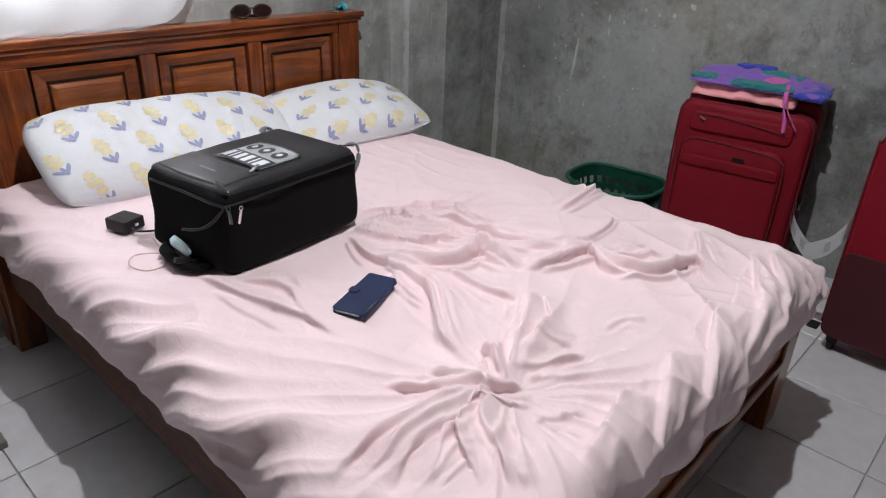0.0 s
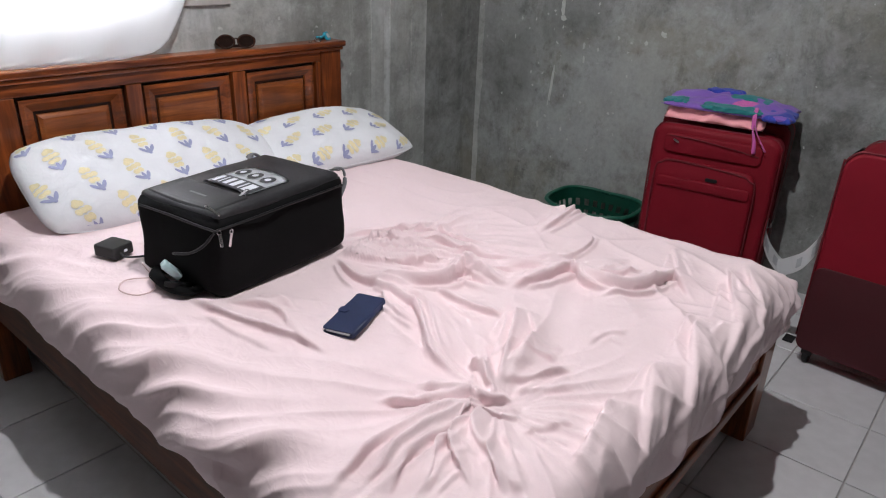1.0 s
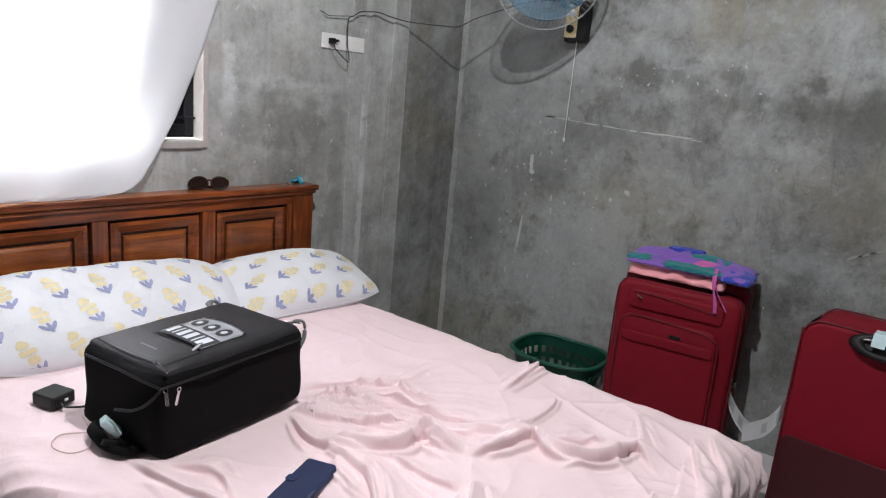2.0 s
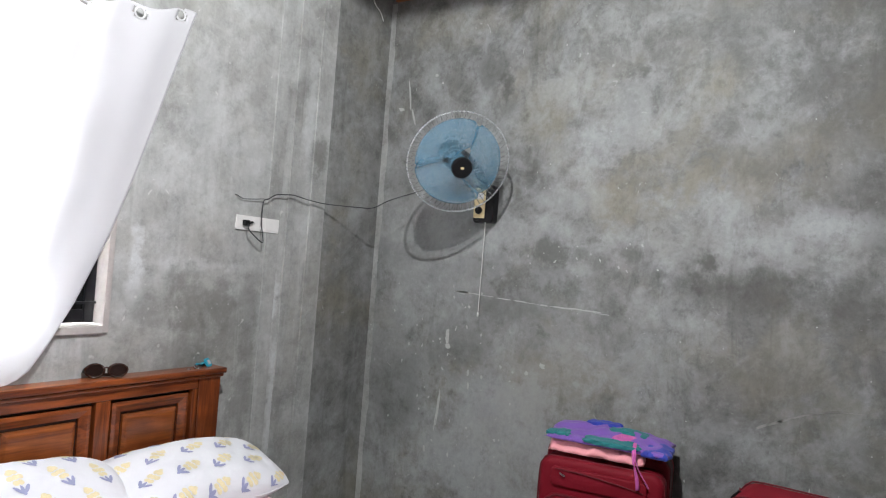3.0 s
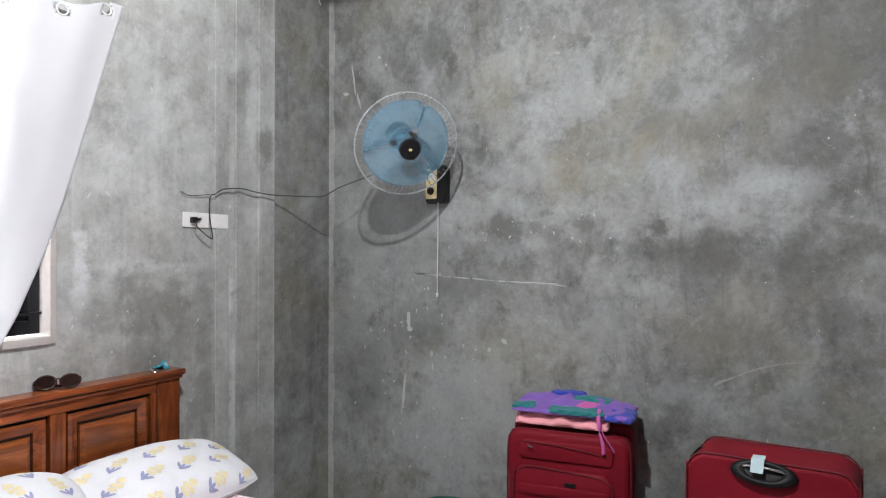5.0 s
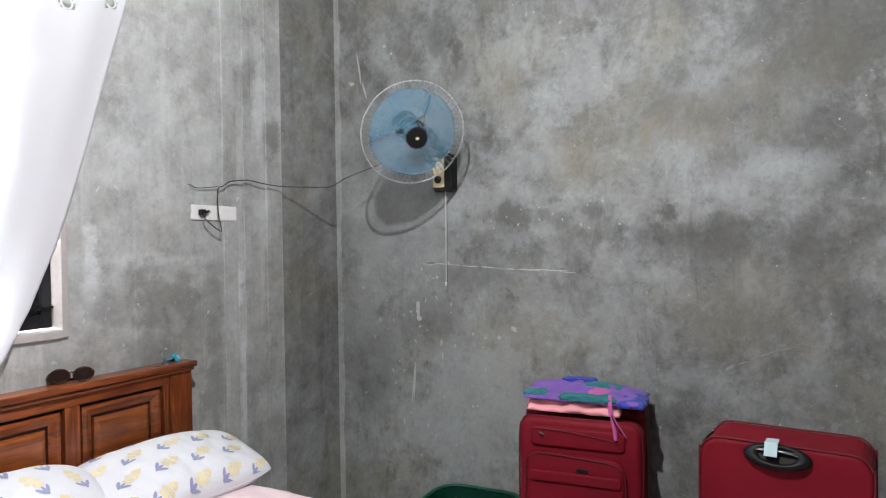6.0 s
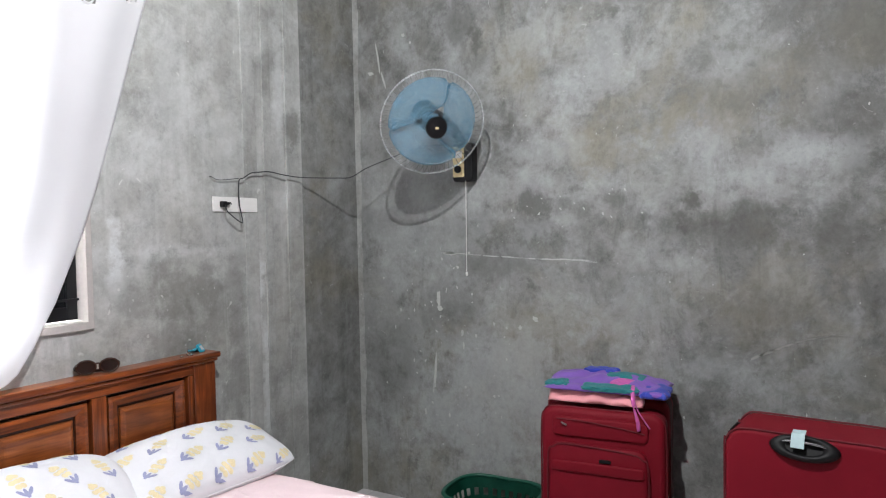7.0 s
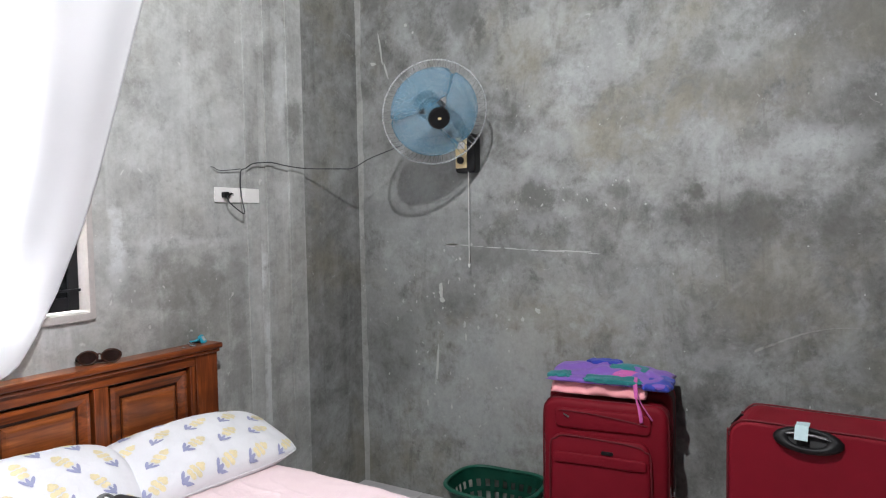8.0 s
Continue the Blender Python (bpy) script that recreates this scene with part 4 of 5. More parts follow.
L, W, H = 0.415, 0.290, 0.188


def soft_box(w, d, h, r, amp, seed, seg=3):
    bm = box(-w / 2, w / 2, -d / 2, d / 2, 0, h, r, seg)
    bmesh.ops.subdivide_edges(bm, edges=[e for e in bm.edges if e.calc_length() > 0.08], cuts=7, use_grid_fill=True)
    for v in bm.verts:
        n = noise.noise_vector(v.co * 9 + Vector((seed, 0, 0)))
        v.co += n * amp * Vector((1, 1, 0.6))
        v.co.z = max(v.co.z, 0.0)
    return bm


body = part("body", soft_box(L, W, H + 0.012, 0.030, 0.010, 2, 4), M_BAG, bag, smooth=True)
bm = soft_box(L - 0.022, W - 0.020, 0.030, 0.014, 0.005, 5)
for v in bm.verts:
    v.co.z += H - 0.014 + 0.011 * (1 - (v.co.x / (L / 2)) ** 2) * (1 - (v.co.y / (W / 2)) ** 2)
part("front_panel", bm, M_BAGTOP, bag, "coated dark grey panel", smooth=True)
bm = soft_box(0.098, W - 0.060, 0.008, 0.004, 0.002, 9)
for v in bm.verts:
    v.co.x -= 0.142 - 0.25 * (v.co.y / W) ** 2 * 0.2
    v.co.z += H + 0.0125 + 0.011 * (1 - (v.co.x / (L / 2)) ** 2) * (1 - (v.co.y / (W / 2)) ** 2)
pocket = part("front_pocket", bm, M_BAGTOP, bag, "zipped front pocket", smooth=True)
part("zip", tube([(-0.096, 0.105, H + 0.019), (-0.090, 0.05, H + 0.024), (-0.088, -0.02, H + 0.025), (-0.094, -0.09, H + 0.021)], 0.0020, 6), M_BLACKPLASTIC, pocket)
part("main_zip", tube([(-L / 2 - 0.002, W / 2 - 0.03, H - 0.012), (-L / 2 - 0.003, 0, H - 0.010), (-L / 2 - 0.002, -W / 2 + 0.02, H - 0.012), (-L / 2 + 0.02, -W / 2 - 0.002, H - 0.012), (0, -W / 2 - 0.005, H - 0.010), (L / 2 - 0.02, -W / 2 - 0.002, H - 0.012)], 0.003, 6), M_BLACKPLASTIC, bag)


def pull(m):
    return part("zip_pull", placed(join(rounded_slab(0.007, 0.030, 0.0025, 0.003, 4), placed(torus(0.0045, 0.0012, 14, 6), Matrix.Translation((0, 0.018, 0.001)))), m), M_CHROME, bag, "chrome zip pull")


pull(Matrix.Translation((-L / 2 + 0.006, -W / 2 - 0.006, H - 0.034)) @ pose(0, 0, 0, 78, 0, -8))
pull(Matrix.Translation((-L / 2 + 0.030, -W / 2 - 0.006, H - 0.040)) @ pose(0, 0, 0, 84, 22, 4))
pull(Matrix.Translation((-0.085, -0.095, H + 0.026)) @ pose(0, 0, 0, 8, 0, -70))
pull(Matrix.Translation((-L / 2 + 0.012, -W / 2 + 0.014, H + 0.024)) @ pose(0, 0, 0, 30, 0, 20))
pull(Matrix.Translation((L / 2 - 0.012, -W / 2 + 0.03, H + 0.018)) @ pose(0, 0, 0, 10, 10, 60))
# the sticker: white ground, dark band, three dark discs; its lettering as bars


def on_top(x, y, lift=0.0):
    return Vector((x, y, H + 0.0170 + 0.0110 * (1 - (x / (L / 2)) ** 2) * (1 - (y / (W / 2)) ** 2) + lift))


def on_sticker(x, y, lift):
    return on_top(-0.086 + (x - 0.03) * 1.06, -0.104 + (y + 0.1) * 0.78, lift)


bm = grid_mesh(10, 12, lambda u, v: on_sticker(0.030 + 0.128 * u + 0.012 * math.sin(v * 3.1), -0.100 + 0.185 * v, 0.003), 0.0006)
sticker = part("sticker", bm, M_STICKER, bag, "white and black glossy sticker", smooth=True)
for k in range(3):
    bmc = bmesh.new()
    ring = [bmc.verts.new(on_sticker(0.122 + 0.021 * math.cos(a), -0.058 + 0.054 * k + 0.021 * math.sin(a), 0.0045)) for a in np.linspace(0, 2 * math.pi, 21)[:-1]]
    bmc.faces.new(ring)
    part("disc", bmc, M_STICKERDARK, sticker)
    bmc = bmesh.new()
    ring = [bmc.verts.new(on_sticker(0.122 + 0.009 * math.cos(a), -0.058 + 0.054 * k + 0.009 * math.sin(a), 0.0052)) for a in np.linspace(0, 2 * math.pi, 13)[:-1]]
    bmc.faces.new(ring)
    part("disc_mark", bmc, M_STICKER, sticker)
bm = grid_mesh(2, 8, lambda u, v: on_sticker(0.036 + 0.052 * u, -0.096 + 0.172 * v, 0.0045))
part("band", bm, M_STICKERDARK, sticker)
for k, (y0, y1) in enumerate(((-0.072, -0.048), (-0.040, -0.034), (-0.022, -0.004), (0.006, 0.022), (0.032, 0.038), (0.048, 0.062))):
    part("lettering_bar", grid_mesh(2, 2, lambda u, v: on_sticker(0.044 + 0.036 * u, y0 * 1.15 + (y1 - y0) * 1.15 * v, 0.0052)), M_STICKER, sticker)
part("brand_bar", grid_mesh(2, 6, lambda u, v: on_top(-0.150 + 0.006 * u, -0.045 + 0.055 * v, 0.0055)), M_BAGGREY, bag)
part("top_handle", tube([(0.150, W / 2 - 0.012, H + 0.004), (0.150, W / 2 + 0.004, H + 0.014), (0.164, W / 2 + 0.008, H + 0.018), (0.178, W / 2 + 0.002, H + 0.011), (0.180, W / 2 - 0.012, H - 0.003)], 0.010, 8, 6, 0.4), M_BAGGREY, bag, "grey webbing loop", smooth=True)
part("side_handle", tube([(L / 2 - 0.004, -W / 2 + 0.02, H - 0.05), (L / 2 + 0.016, -W / 2 + 0.022, H - 0.02), (L / 2 + 0.020, -W / 2 + 0.03, H + 0.012), (L / 2 + 0.004, -W / 2 + 0.045, H + 0.016), (L / 2 - 0.012, -W / 2 + 0.05, H + 0.004)], 0.009, 8, 6, 0.4), M_BAGGREY, bag, "grey webbing loop", smooth=True)
part("shoulder_strap", tube([(-L / 2 + 0.02, -0.07, 0.018), (-L / 2 - 0.022, -0.06, 0.016), (-L / 2 - 0.036, -0.01, 0.018), (-L / 2 - 0.02, 0.06, 0.022), (-L / 2 + 0.02, 0.09, 0.02)], 0.016, 8, 6, 0.6), M_BAG, bag, smooth=True)
part("side_cord", tube([(-L / 2 + 0.004, -W / 2 + 0.01, H - 0.02), (-L / 2 - 0.012, -W / 2 + 0.03, H - 0.05), (-L / 2 - 0.02, -W / 2 + 0.07, H - 0.075), (-L / 2 - 0.022, -0.02, H - 0.09)], 0.0035, 6, 6), M_BAGTOP, bag, smooth=True)
tag = part("tape_tag", placed(rounded_slab(0.032, 0.050, 0.016, 0.006, 4, 0.003), Matrix.Translation((-L / 2 - 0.030, -0.005, 0.050)) @ pose(0, 0, 0, 50, 0, 60)), M_TAPE, bag, "pale blue tape flag", smooth=True)
part("side_buckle", placed(rounded_slab(0.02, 0.06, 0.012, 0.005, 3, 0.002), Matrix.Translation((-L / 2 - 0.028, -0.03, 0.020)) @ pose(0, 0, 0, 20, 10, 80)), M_BLACKPLASTIC, bag)

# power bank and its cable
bank = thing("power_bank", "small black power bank with a cable lying on a bed", "power bank", m=pose(-1.232, -0.605, 0.522, 0, 0, -72))
part("case", rounded_slab(0.070, 0.064, 0.030, 0.008, 5, 0.004), M_BLACKPLASTIC, bank, smooth=False)
part("port_light", placed(rounded_slab(0.004, 0.010, 0.006, 0.0018, 3), Matrix.Translation((0.035, 0.004, 0.012)) @ pose(0, 0, 0, 0, 0, 0)), M_STICKER, bank, "small white light")
part("cable", tube([(0.034, -0.012, 0.012), (0.056, -0.014, 0.008), (0.085, 0.02, 0.004), (0.10, 0.06, 0.004), (0.135, 0.085, 0.006), (0.165, 0.10, 0.014)], 0.0028, 8), M_CABLE, bank, smooth=True)
cord = tagged(part("charging_cable", tube([(-1.218, -0.72, 0.528), (-1.235, -0.80, 0.526), (-1.262, -0.86, 0.525), (-1.302, -0.86, 0.524), (-1.318, -0.81, 0.524), (-1.290, -0.775, 0.526), (-1.25, -0.80, 0.528), (-1.21, -0.84, 0.528)], 0.0016, 6), cloth("pale_cable", (0.66, 0.46, 0.44)), smooth=True), "thin pale looped cable lying on a sheet", "cable")

# phone in a folio
phone = thing("phone", "smartphone in a navy folio case lying on a bed", "phone", m=pose(-1.034, -1.283, 0.526, 0, 0, 21))
part("back_cover", rounded_slab(0.165, 0.068, 0.003, 0.007, 4, 0.0006), M_NAVY, phone)
part("handset", placed(rounded_slab(0.157, 0.062, 0.0075, 0.008, 5, 0.001), Matrix.Translation((0.0, 0, 0.0032))), M_STICKER, phone, "white phone edge")
part("front_cover", placed(rounded_slab(0.165, 0.068, 0.003, 0.007, 4, 0.0008), Matrix.Translation((0, 0, 0.0109))), M_NAVY, phone)
part("spine", placed(cylinder(0.0065, 0.160, 12), Matrix.Translation((-0.08, -0.034, 0.0068)) @ pose(0, 0, 0, 0, 90, 0)), M_NAVY, phone, smooth=True)
part("strap", placed(rounded_slab(0.024, 0.022, 0.002, 0.008, 4), Matrix.Translation((0.0, 0.026, 0.0141))), M_NAVY, phone)

# ---- on the headboard ----
glasses = thing("sunglasses", "brown sunglasses resting on a headboard cap", "sunglasses", m=pose(-0.470, -0.052, 0.902, 0, 0, -24))
for sx in (-1, 1):
    part("lens", placed(rounded_slab(0.056, 0.042, 0.002, 0.019, 6), Matrix.Translation((sx * 0.035, 0, 0.024)) @ pose(0, 0, 0, 82, 0, 0)), M_LENS, glasses, "dark brown lens")
    rim = placed(torus(0.0245, 0.0032, 28, 8, 1.18, 0.9), Matrix.Translation((sx * 0.035, 0, 0.024)) @ pose(0, 0, 0, 82, 0, 0))
    part("rim", rim, M_TORT, glasses, smooth=True)
    part("temple", tube([(sx * 0.064, 0.0, 0.032), (sx * 0.066, 0.02, 0.018), (sx * 0.03, 0.030, 0.006), (-sx * 0.03, 0.034 + 0.003 * sx, 0.004)], 0.0032, 8, 6, 1.6), M_TORT, glasses, smooth=True)
part("bridge", tube([(-0.011, 0, 0.030), (0, 0.002, 0.034), (0.011, 0, 0.030)], 0.003, 8), M_TORT, glasses, smooth=True)

watch = thing("wrist_watch", "turquoise rubber wrist watch lying on a headboard", "watch", m=pose(-0.062, -0.036, 0.9005, 0, 0, 22))
part("dial_case", placed(rounded_slab(0.034, 0.036, 0.011, 0.008, 5, 0.002), Matrix.Translation((0.022, 0, 0.010)) @ pose(0, 0, 0, 58, 0, 8)), M_WATCH, watch)
part("dial", placed(rounded_slab(0.020, 0.018, 0.001, 0.003, 3), Matrix.Translation((0.0220, -0.0095, 0.016)) @ pose(0, 0, 0, 58, 0, 8)), M_PAPERGREY, watch, "pale grey display")
part("band", tube([(0.016, 0.004, 0.012), (-0.004, 0.002, 0.015), (-0.026, 0, 0.012), (-0.046, 0.002, 0.016)], 0.009, 8, 6, 0.35), M_WATCH, watch, smooth=True)
part("band", tube([(0.034, 0.004, 0.012), (0.052, 0.012, 0.008), (0.040, 0.022, 0.004), (0.016, 0.020, 0.004)], 0.009, 8, 6, 0.35), M_WATCH, watch, smooth=True)
part("buckle", placed(torus(0.008, 0.0014, 16, 6), Matrix.Translation((-0.050, 0.002, 0.014)) @ pose(0, 0, 0, 60, 0, 0)), M_CHROME, watch)
for k, (x, y, r) in enumerate(((-0.122, -0.060, 0.0085), (-0.112, -0.068, 0.008), (-0.150, -0.064, 0.006))):
    tagged(part("ring", placed(torus(r, 0.0017, 24, 8), Matrix.Translation((x, y, 0.9025 if k else 0.9105)) @ pose(0, 0, 0, 0 if k else 80, 0, 30)), M_CHROME, smooth=True), "small silver ring lying on a headboard", "ring", "rings on the headboard")

# ---- on the walls ----
socket = thing("wall_socket", "white double wall socket plate with a black plug", "wall socket")
plate = part("plate", placed(rounded_slab(0.234, 0.060, 0.008, 0.004, 3, 0.0015), Matrix.Translation((0.182, 0.0, 1.4735)) @ pose(0, 0, 0, 90, 0.8, 0)), M_SOCKET, socket)
for x in (0.155, 0.245):
    part("cover_module", placed(rounded_slab(0.044, 0.040, 0.0015, 0.003, 3), Matrix.Translation((x, -0.008, 1.4735)) @ pose(0, 0, 0, 90, 0.8, 0)), M_SOCKET, socket)
for x in (0.150, 0.156):
    part("slot", placed(rounded_slab(0.002, 0.008, 0.0006, 0.0009, 2), Matrix.Translation((x, -0.0096, 1.476)) @ pose(0, 0, 0, 90, 0, 0)), M_BLACKPLASTIC, socket)
part("plug", join(placed(rounded_slab(0.026, 0.024, 0.020, 0.005, 4, 0.003), Matrix.Translation((0.108, -0.0085, 1.474)) @ pose(0, 0, 0, 90, 0, 0)), placed(cylinder(0.0065, 0.022, 12, 0.004), Matrix.Translation((0.118, -0.022, 1.474)) @ pose(0, 0, 0, 0, 75, 0))), M_BLACKPLASTIC, socket, "black two-pin plug")

wire = tagged(part("fan_cable", tube([(0.108, -0.030, 1.470), (0.104, -0.040, 1.448), (0.135, -0.046, 1.420), (0.176, -0.044, 1.398), (0.184, -0.040, 1.412), (0.176, -0.034, 1.475), (0.178, -0.030, 1.555), (0.190, -0.026, 1.578), (0.210, -0.026, 1.584), (0.251, -0.025, 1.606), (0.30, -0.026, 1.613), (0.357, -0.027, 1.617), (0.441, -0.030, 1.607), (0.529, -0.036, 1.601), (0.587, -0.075, 1.599), (0.645, -0.159, 1.597), (0.682, -0.212, 1.600), (0.719, -0.266, 1.637), (0.756, -0.319, 1.664), (0.793, -0.373, 1.689), (0.837, -0.437, 1.719), (0.90, -0.53, 1.74), (0.95, -0.61, 1.735)], 0.0024, 8, 5), M_CABLE, smooth=True), "thin dark cable running from a socket to a fan", "cable")
tagged(part("wire_stub", tube([(0.055, 0.004, 1.586), (0.060, -0.010, 1.582), (0.085, -0.012, 1.572), (0.13, -0.012, 1.574), (0.19, -0.018, 1.582)], 0.0016, 6, 5), M_CABLE, smooth=True), "thin wire stub poking from a wall", "wire")
tagged(part("loose_wire", tube([(0.80, CORNER_Y - 0.004, 2.735), (0.81, CORNER_Y - 0.012, 2.70), (0.825, CORNER_Y - 0.008, 2.672), (0.845, CORNER_Y - 0.012, 2.640), (0.885, CORNER_Y - 0.010, 2.622), (0.92, CORNER_Y - 0.008, 2.585)], 0.0028, 6, 6), M_CORD, smooth=True), "pale wire hanging from a ceiling corner", "wire")

fan = thing("wall_fan", "black wall fan with blue blades and a clear cage", "fan")
base = part("base_box", placed(rounded_slab(0.104, 0.178, 0.052, 0.016, 5, 0.006), Matrix.Translation((0.999, -0.650, 1.658)) @ pose(0, 0, 0, 90, 0, -90)), M_BLACKPLASTIC, fan, "black base box on the wall", smooth=False)
panel = part("control_panel", placed(rounded_slab(0.058, 0.140, 0.006, 0.006, 4, 0.0015), Matrix.Translation((0.9465, -0.632, 1.660)) @ pose(0, 0, 0, 90, 0, -90)), M_YELLOWPANEL, fan, "glossy yellow control panel")
part("knob", placed(cylinder(0.018, 0.012, 20, 0.016, 0.002), Matrix.Translation((0.940, -0.632, 1.626)) @ pose(0, 0, 0, 0, -90, 0)), M_BLACKPLASTIC, panel)
part("marking", placed(rounded_slab(0.040, 0.030, 0.0008, 0.003, 3), Matrix.Translation((0.9404, -0.632, 1.692)) @ pose(0, 0, 0, 90, 0, -90)), M_SOCKET, panel)
FC = Vector((0.637, -0.690, 1.798))
aim = Vector((-0.66, -0.69, -0.42)).normalized()
FM = Matrix.Translation(FC) @ aim.to_track_quat("Z", "Y").to_matrix().to_4x4()
part("neck", tube([(0.955, -0.650, 1.735), (0.930, -0.640, 1.770), (0.890, -0.632, 1.815), (0.820, -0.618, 1.850), (0.755, -0.612, 1.866)], 0.024, 12, 5), M_BLACKPLASTIC, fan, smooth=True)
bm = placed(cylinder(0.058, 0.115, 28, 0.052, 0.012), FM @ Matrix.Translation((0, 0, -0.175)))
part("motor_housing", bm, M_BLACKPLASTIC, fan, smooth=False)
CR = 0.220


def cage(front):
    """Radial ribs, bowed out, with rings."""
    sgn = 1 if front else -1
    depth = 0.070 if front else 0.065
    inner = 0.046 if front else 0.058

    def rib(a, r0=inner):
        pts = []
        for k in range(8):
            r = r0 + (CR - r0) * k / 7
            pts.append(Vector((r * math.cos(a), r * math.sin(a), sgn * depth * (1 - ((r - r0) / (CR - r0)) ** 3.2))))
        return tube(pts, 0.0010, 5, 0)

    holder = part("front_cage" if front else "rear_cage", placed(torus(CR, 0.0032, 72, 8), FM @ Matrix.Translation((0, 0, 0.002 * sgn))), M_CAGE, fan, "clear plastic cage", smooth=True)
    bm = join(*[rib(2 * math.pi * k / 60) for k in range(60)])
    tagged(part("ribs", placed(bm, FM), M_CAGE, holder, smooth=True), kind="stuff")
    for r in (0.10, 0.16):
        z = sgn * depth * (1 - ((r - inner) / (CR - inner)) ** 3.2)
        part("ring", placed(torus(r, 0.0014, 56, 6), FM @ Matrix.Translation((0, 0, z))), M_CAGE, holder, smooth=True)
    if front:
        part("hub_cap", placed(cylinder(0.047, 0.012, 28, 0.043, 0.003), FM @ Matrix.Translation((0, 0, depth - 0.004))), M_BLACKPLASTIC, holder, "black hub cap")
        part("hub_mark", placed(rounded_slab(0.014, 0.010, 0.0008, 0.002, 2), FM @ Matrix.Translation((0, 0, depth + 0.0083))), M_YELLOWPANEL, holder)


cage(False)
cage(True)
part("blade_hub", placed(cylinder(0.038, 0.05, 20, 0.032, 0.004), FM @ Matrix.Translation((0, 0, -0.045))), M_BLADE, fan)
for k in range(3):
    def blade(u, v):
        r = 0.034 + 0.153 * u
        spread = 0.55 + 0.57 * min(1, u * 3.2) - 0.16 * max(0, u - 0.86) * 7 * abs(2 * v - 1)
        a = 2 * math.pi * k / 3 + 1.95 + (v - 0.5) * 2 * spread + 0.35 * u
        return FM @ Vector((r * math.cos(a), r * math.sin(a), -0.012 + 0.030 * (v - 0.5) * (1 - 0.3 * u)))
    part("blade", grid_mesh(14, 12, blade, 0.0018), M_BLADE, fan, "translucent blue blade", smooth=True)
part("pull_cord", tube([(0.945, -0.668, 1.572), (0.944, -0.668, 1.40), (0.943, -0.667, 1.27), (0.942, -0.667, 1.155)], 0.0019, 6, 3), M_CORD, fan, "thin white pull cord")
part("cord_bead", placed(cylinder(0.004, 0.018, 10, 0.006, 0.001), Matrix.Translation((0.942, -0.667, 1.136))), M_CORD, fan)


# ---- by the east wall ----
def rounded_front(w, h, d, r, edge=0.012):
    """A case body: rounded outline seen from the front (local x, z), front at local y = -d."""
    return placed(rounded_slab(w, h, d, r, 6, edge), Matrix.Translation((0, 0, h / 2)) @ pose(0, 0, 0, 90, 0, 0))


def ease(bm, amp, seed):
    bmesh.ops.subdivide_edges(bm, edges=[e for e in bm.edges if e.calc_length() > 0.1], cuts=5, use_grid_fill=True)
    for v in bm.verts:
        v.co += noise.noise_vector(v.co * 6 + Vector((seed, seed, 0))) * amp
    return bm


# upright case with clothes on top
case = thing("suitcase", "dark red fabric suitcase standing against a cement wall", "suitcase", "suitcases", m=pose(0.690, -1.378, 0, 0, 0, -83))
CW, CH, CD = 0.470, 0.662, 0.265
body = part("body", ease(placed(rounded_front(CW, CH - 0.01, CD - 0.095, 0.055, 0.024), Matrix.Translation((0, CD, 0.05))), 0.004, 3), M_RED, case, smooth=True)
part("front_compartment", ease(placed(rounded_front(CW - 0.004, CH - 0.050, 0.112, 0.052, 0.022), Matrix.Translation((0, 0.112, 0.05))), 0.004, 6), M_RED, case, "lower front compartment", smooth=True)
part("gusset", placed(rounded_front(CW + 0.006, CH - 0.004, 0.085, 0.058, 0.01), Matrix.Translation((0, CD - 0.05, 0.047))), M_DARKRED, case, "darker side gusset", smooth=False)
for y, zt in ((0.022, CH - 0.002), (0.125, CH + 0.040)):
    pts = [(-CW / 2 - 0.001, y, 0.12), (-CW / 2 - 0.002, y, 0.40), (-CW / 2, y, zt - 0.070), (-CW / 2 + 0.012, y, zt - 0.022), (-CW / 2 + 0.05, y, zt), (0, y, zt + 0.001), (CW / 2 - 0.05, y, zt), (CW / 2 - 0.012, y, zt - 0.022), (CW / 2, y, zt - 0.070), (CW / 2 + 0.002, y, 0.40), (CW / 2 + 0.001, y, 0.12)]
    part("piping", tube(pts, 0.0035, 8, 6), M_REDTRIM, case, smooth=True)
p1 = part("front_pocket", ease(placed(rounded_front(0.375, 0.445, 0.032, 0.05, 0.012), Matrix.Translation((-0.012, 0.010, 0.085))), 0.003, 7), M_RED, case, "padded front pocket", smooth=True)
part("pocket_piping", tube([(-0.200, -0.018, 0.10), (-0.200, -0.020, 0.46), (-0.175, -0.021, 0.515), (-0.12, -0.022, 0.530), (0.10, -0.022, 0.518), (0.155, -0.021, 0.50), (0.178, -0.020, 0.45), (0.178, -0.018, 0.10)], 0.0035, 8, 6), M_REDTRIM, p1, smooth=True)
part("pocket_flap", ease(placed(rounded_front(0.35, 0.040, 0.012, 0.014, 0.005), Matrix.Translation((-0.012, -0.019, 0.425))), 0.002, 2), M_RED, p1, smooth=True)
part("badge", placed(rounded_slab(0.045, 0.014, 0.004, 0.006, 4, 0.001), Matrix.Translation((0.020, -0.023, 0.478)) @ pose(0, 0, 0, 90, 0, 0)), M_BLACKPLASTIC, p1, "small dark oval badge")
p2 = part("upper_pocket", ease(placed(rounded_front(0.36, 0.075, 0.018, 0.02, 0.007), Matrix.Translation((-0.004, 0.008, 0.555))), 0.002, 4), M_RED, case, "slim upper pocket", smooth=True)
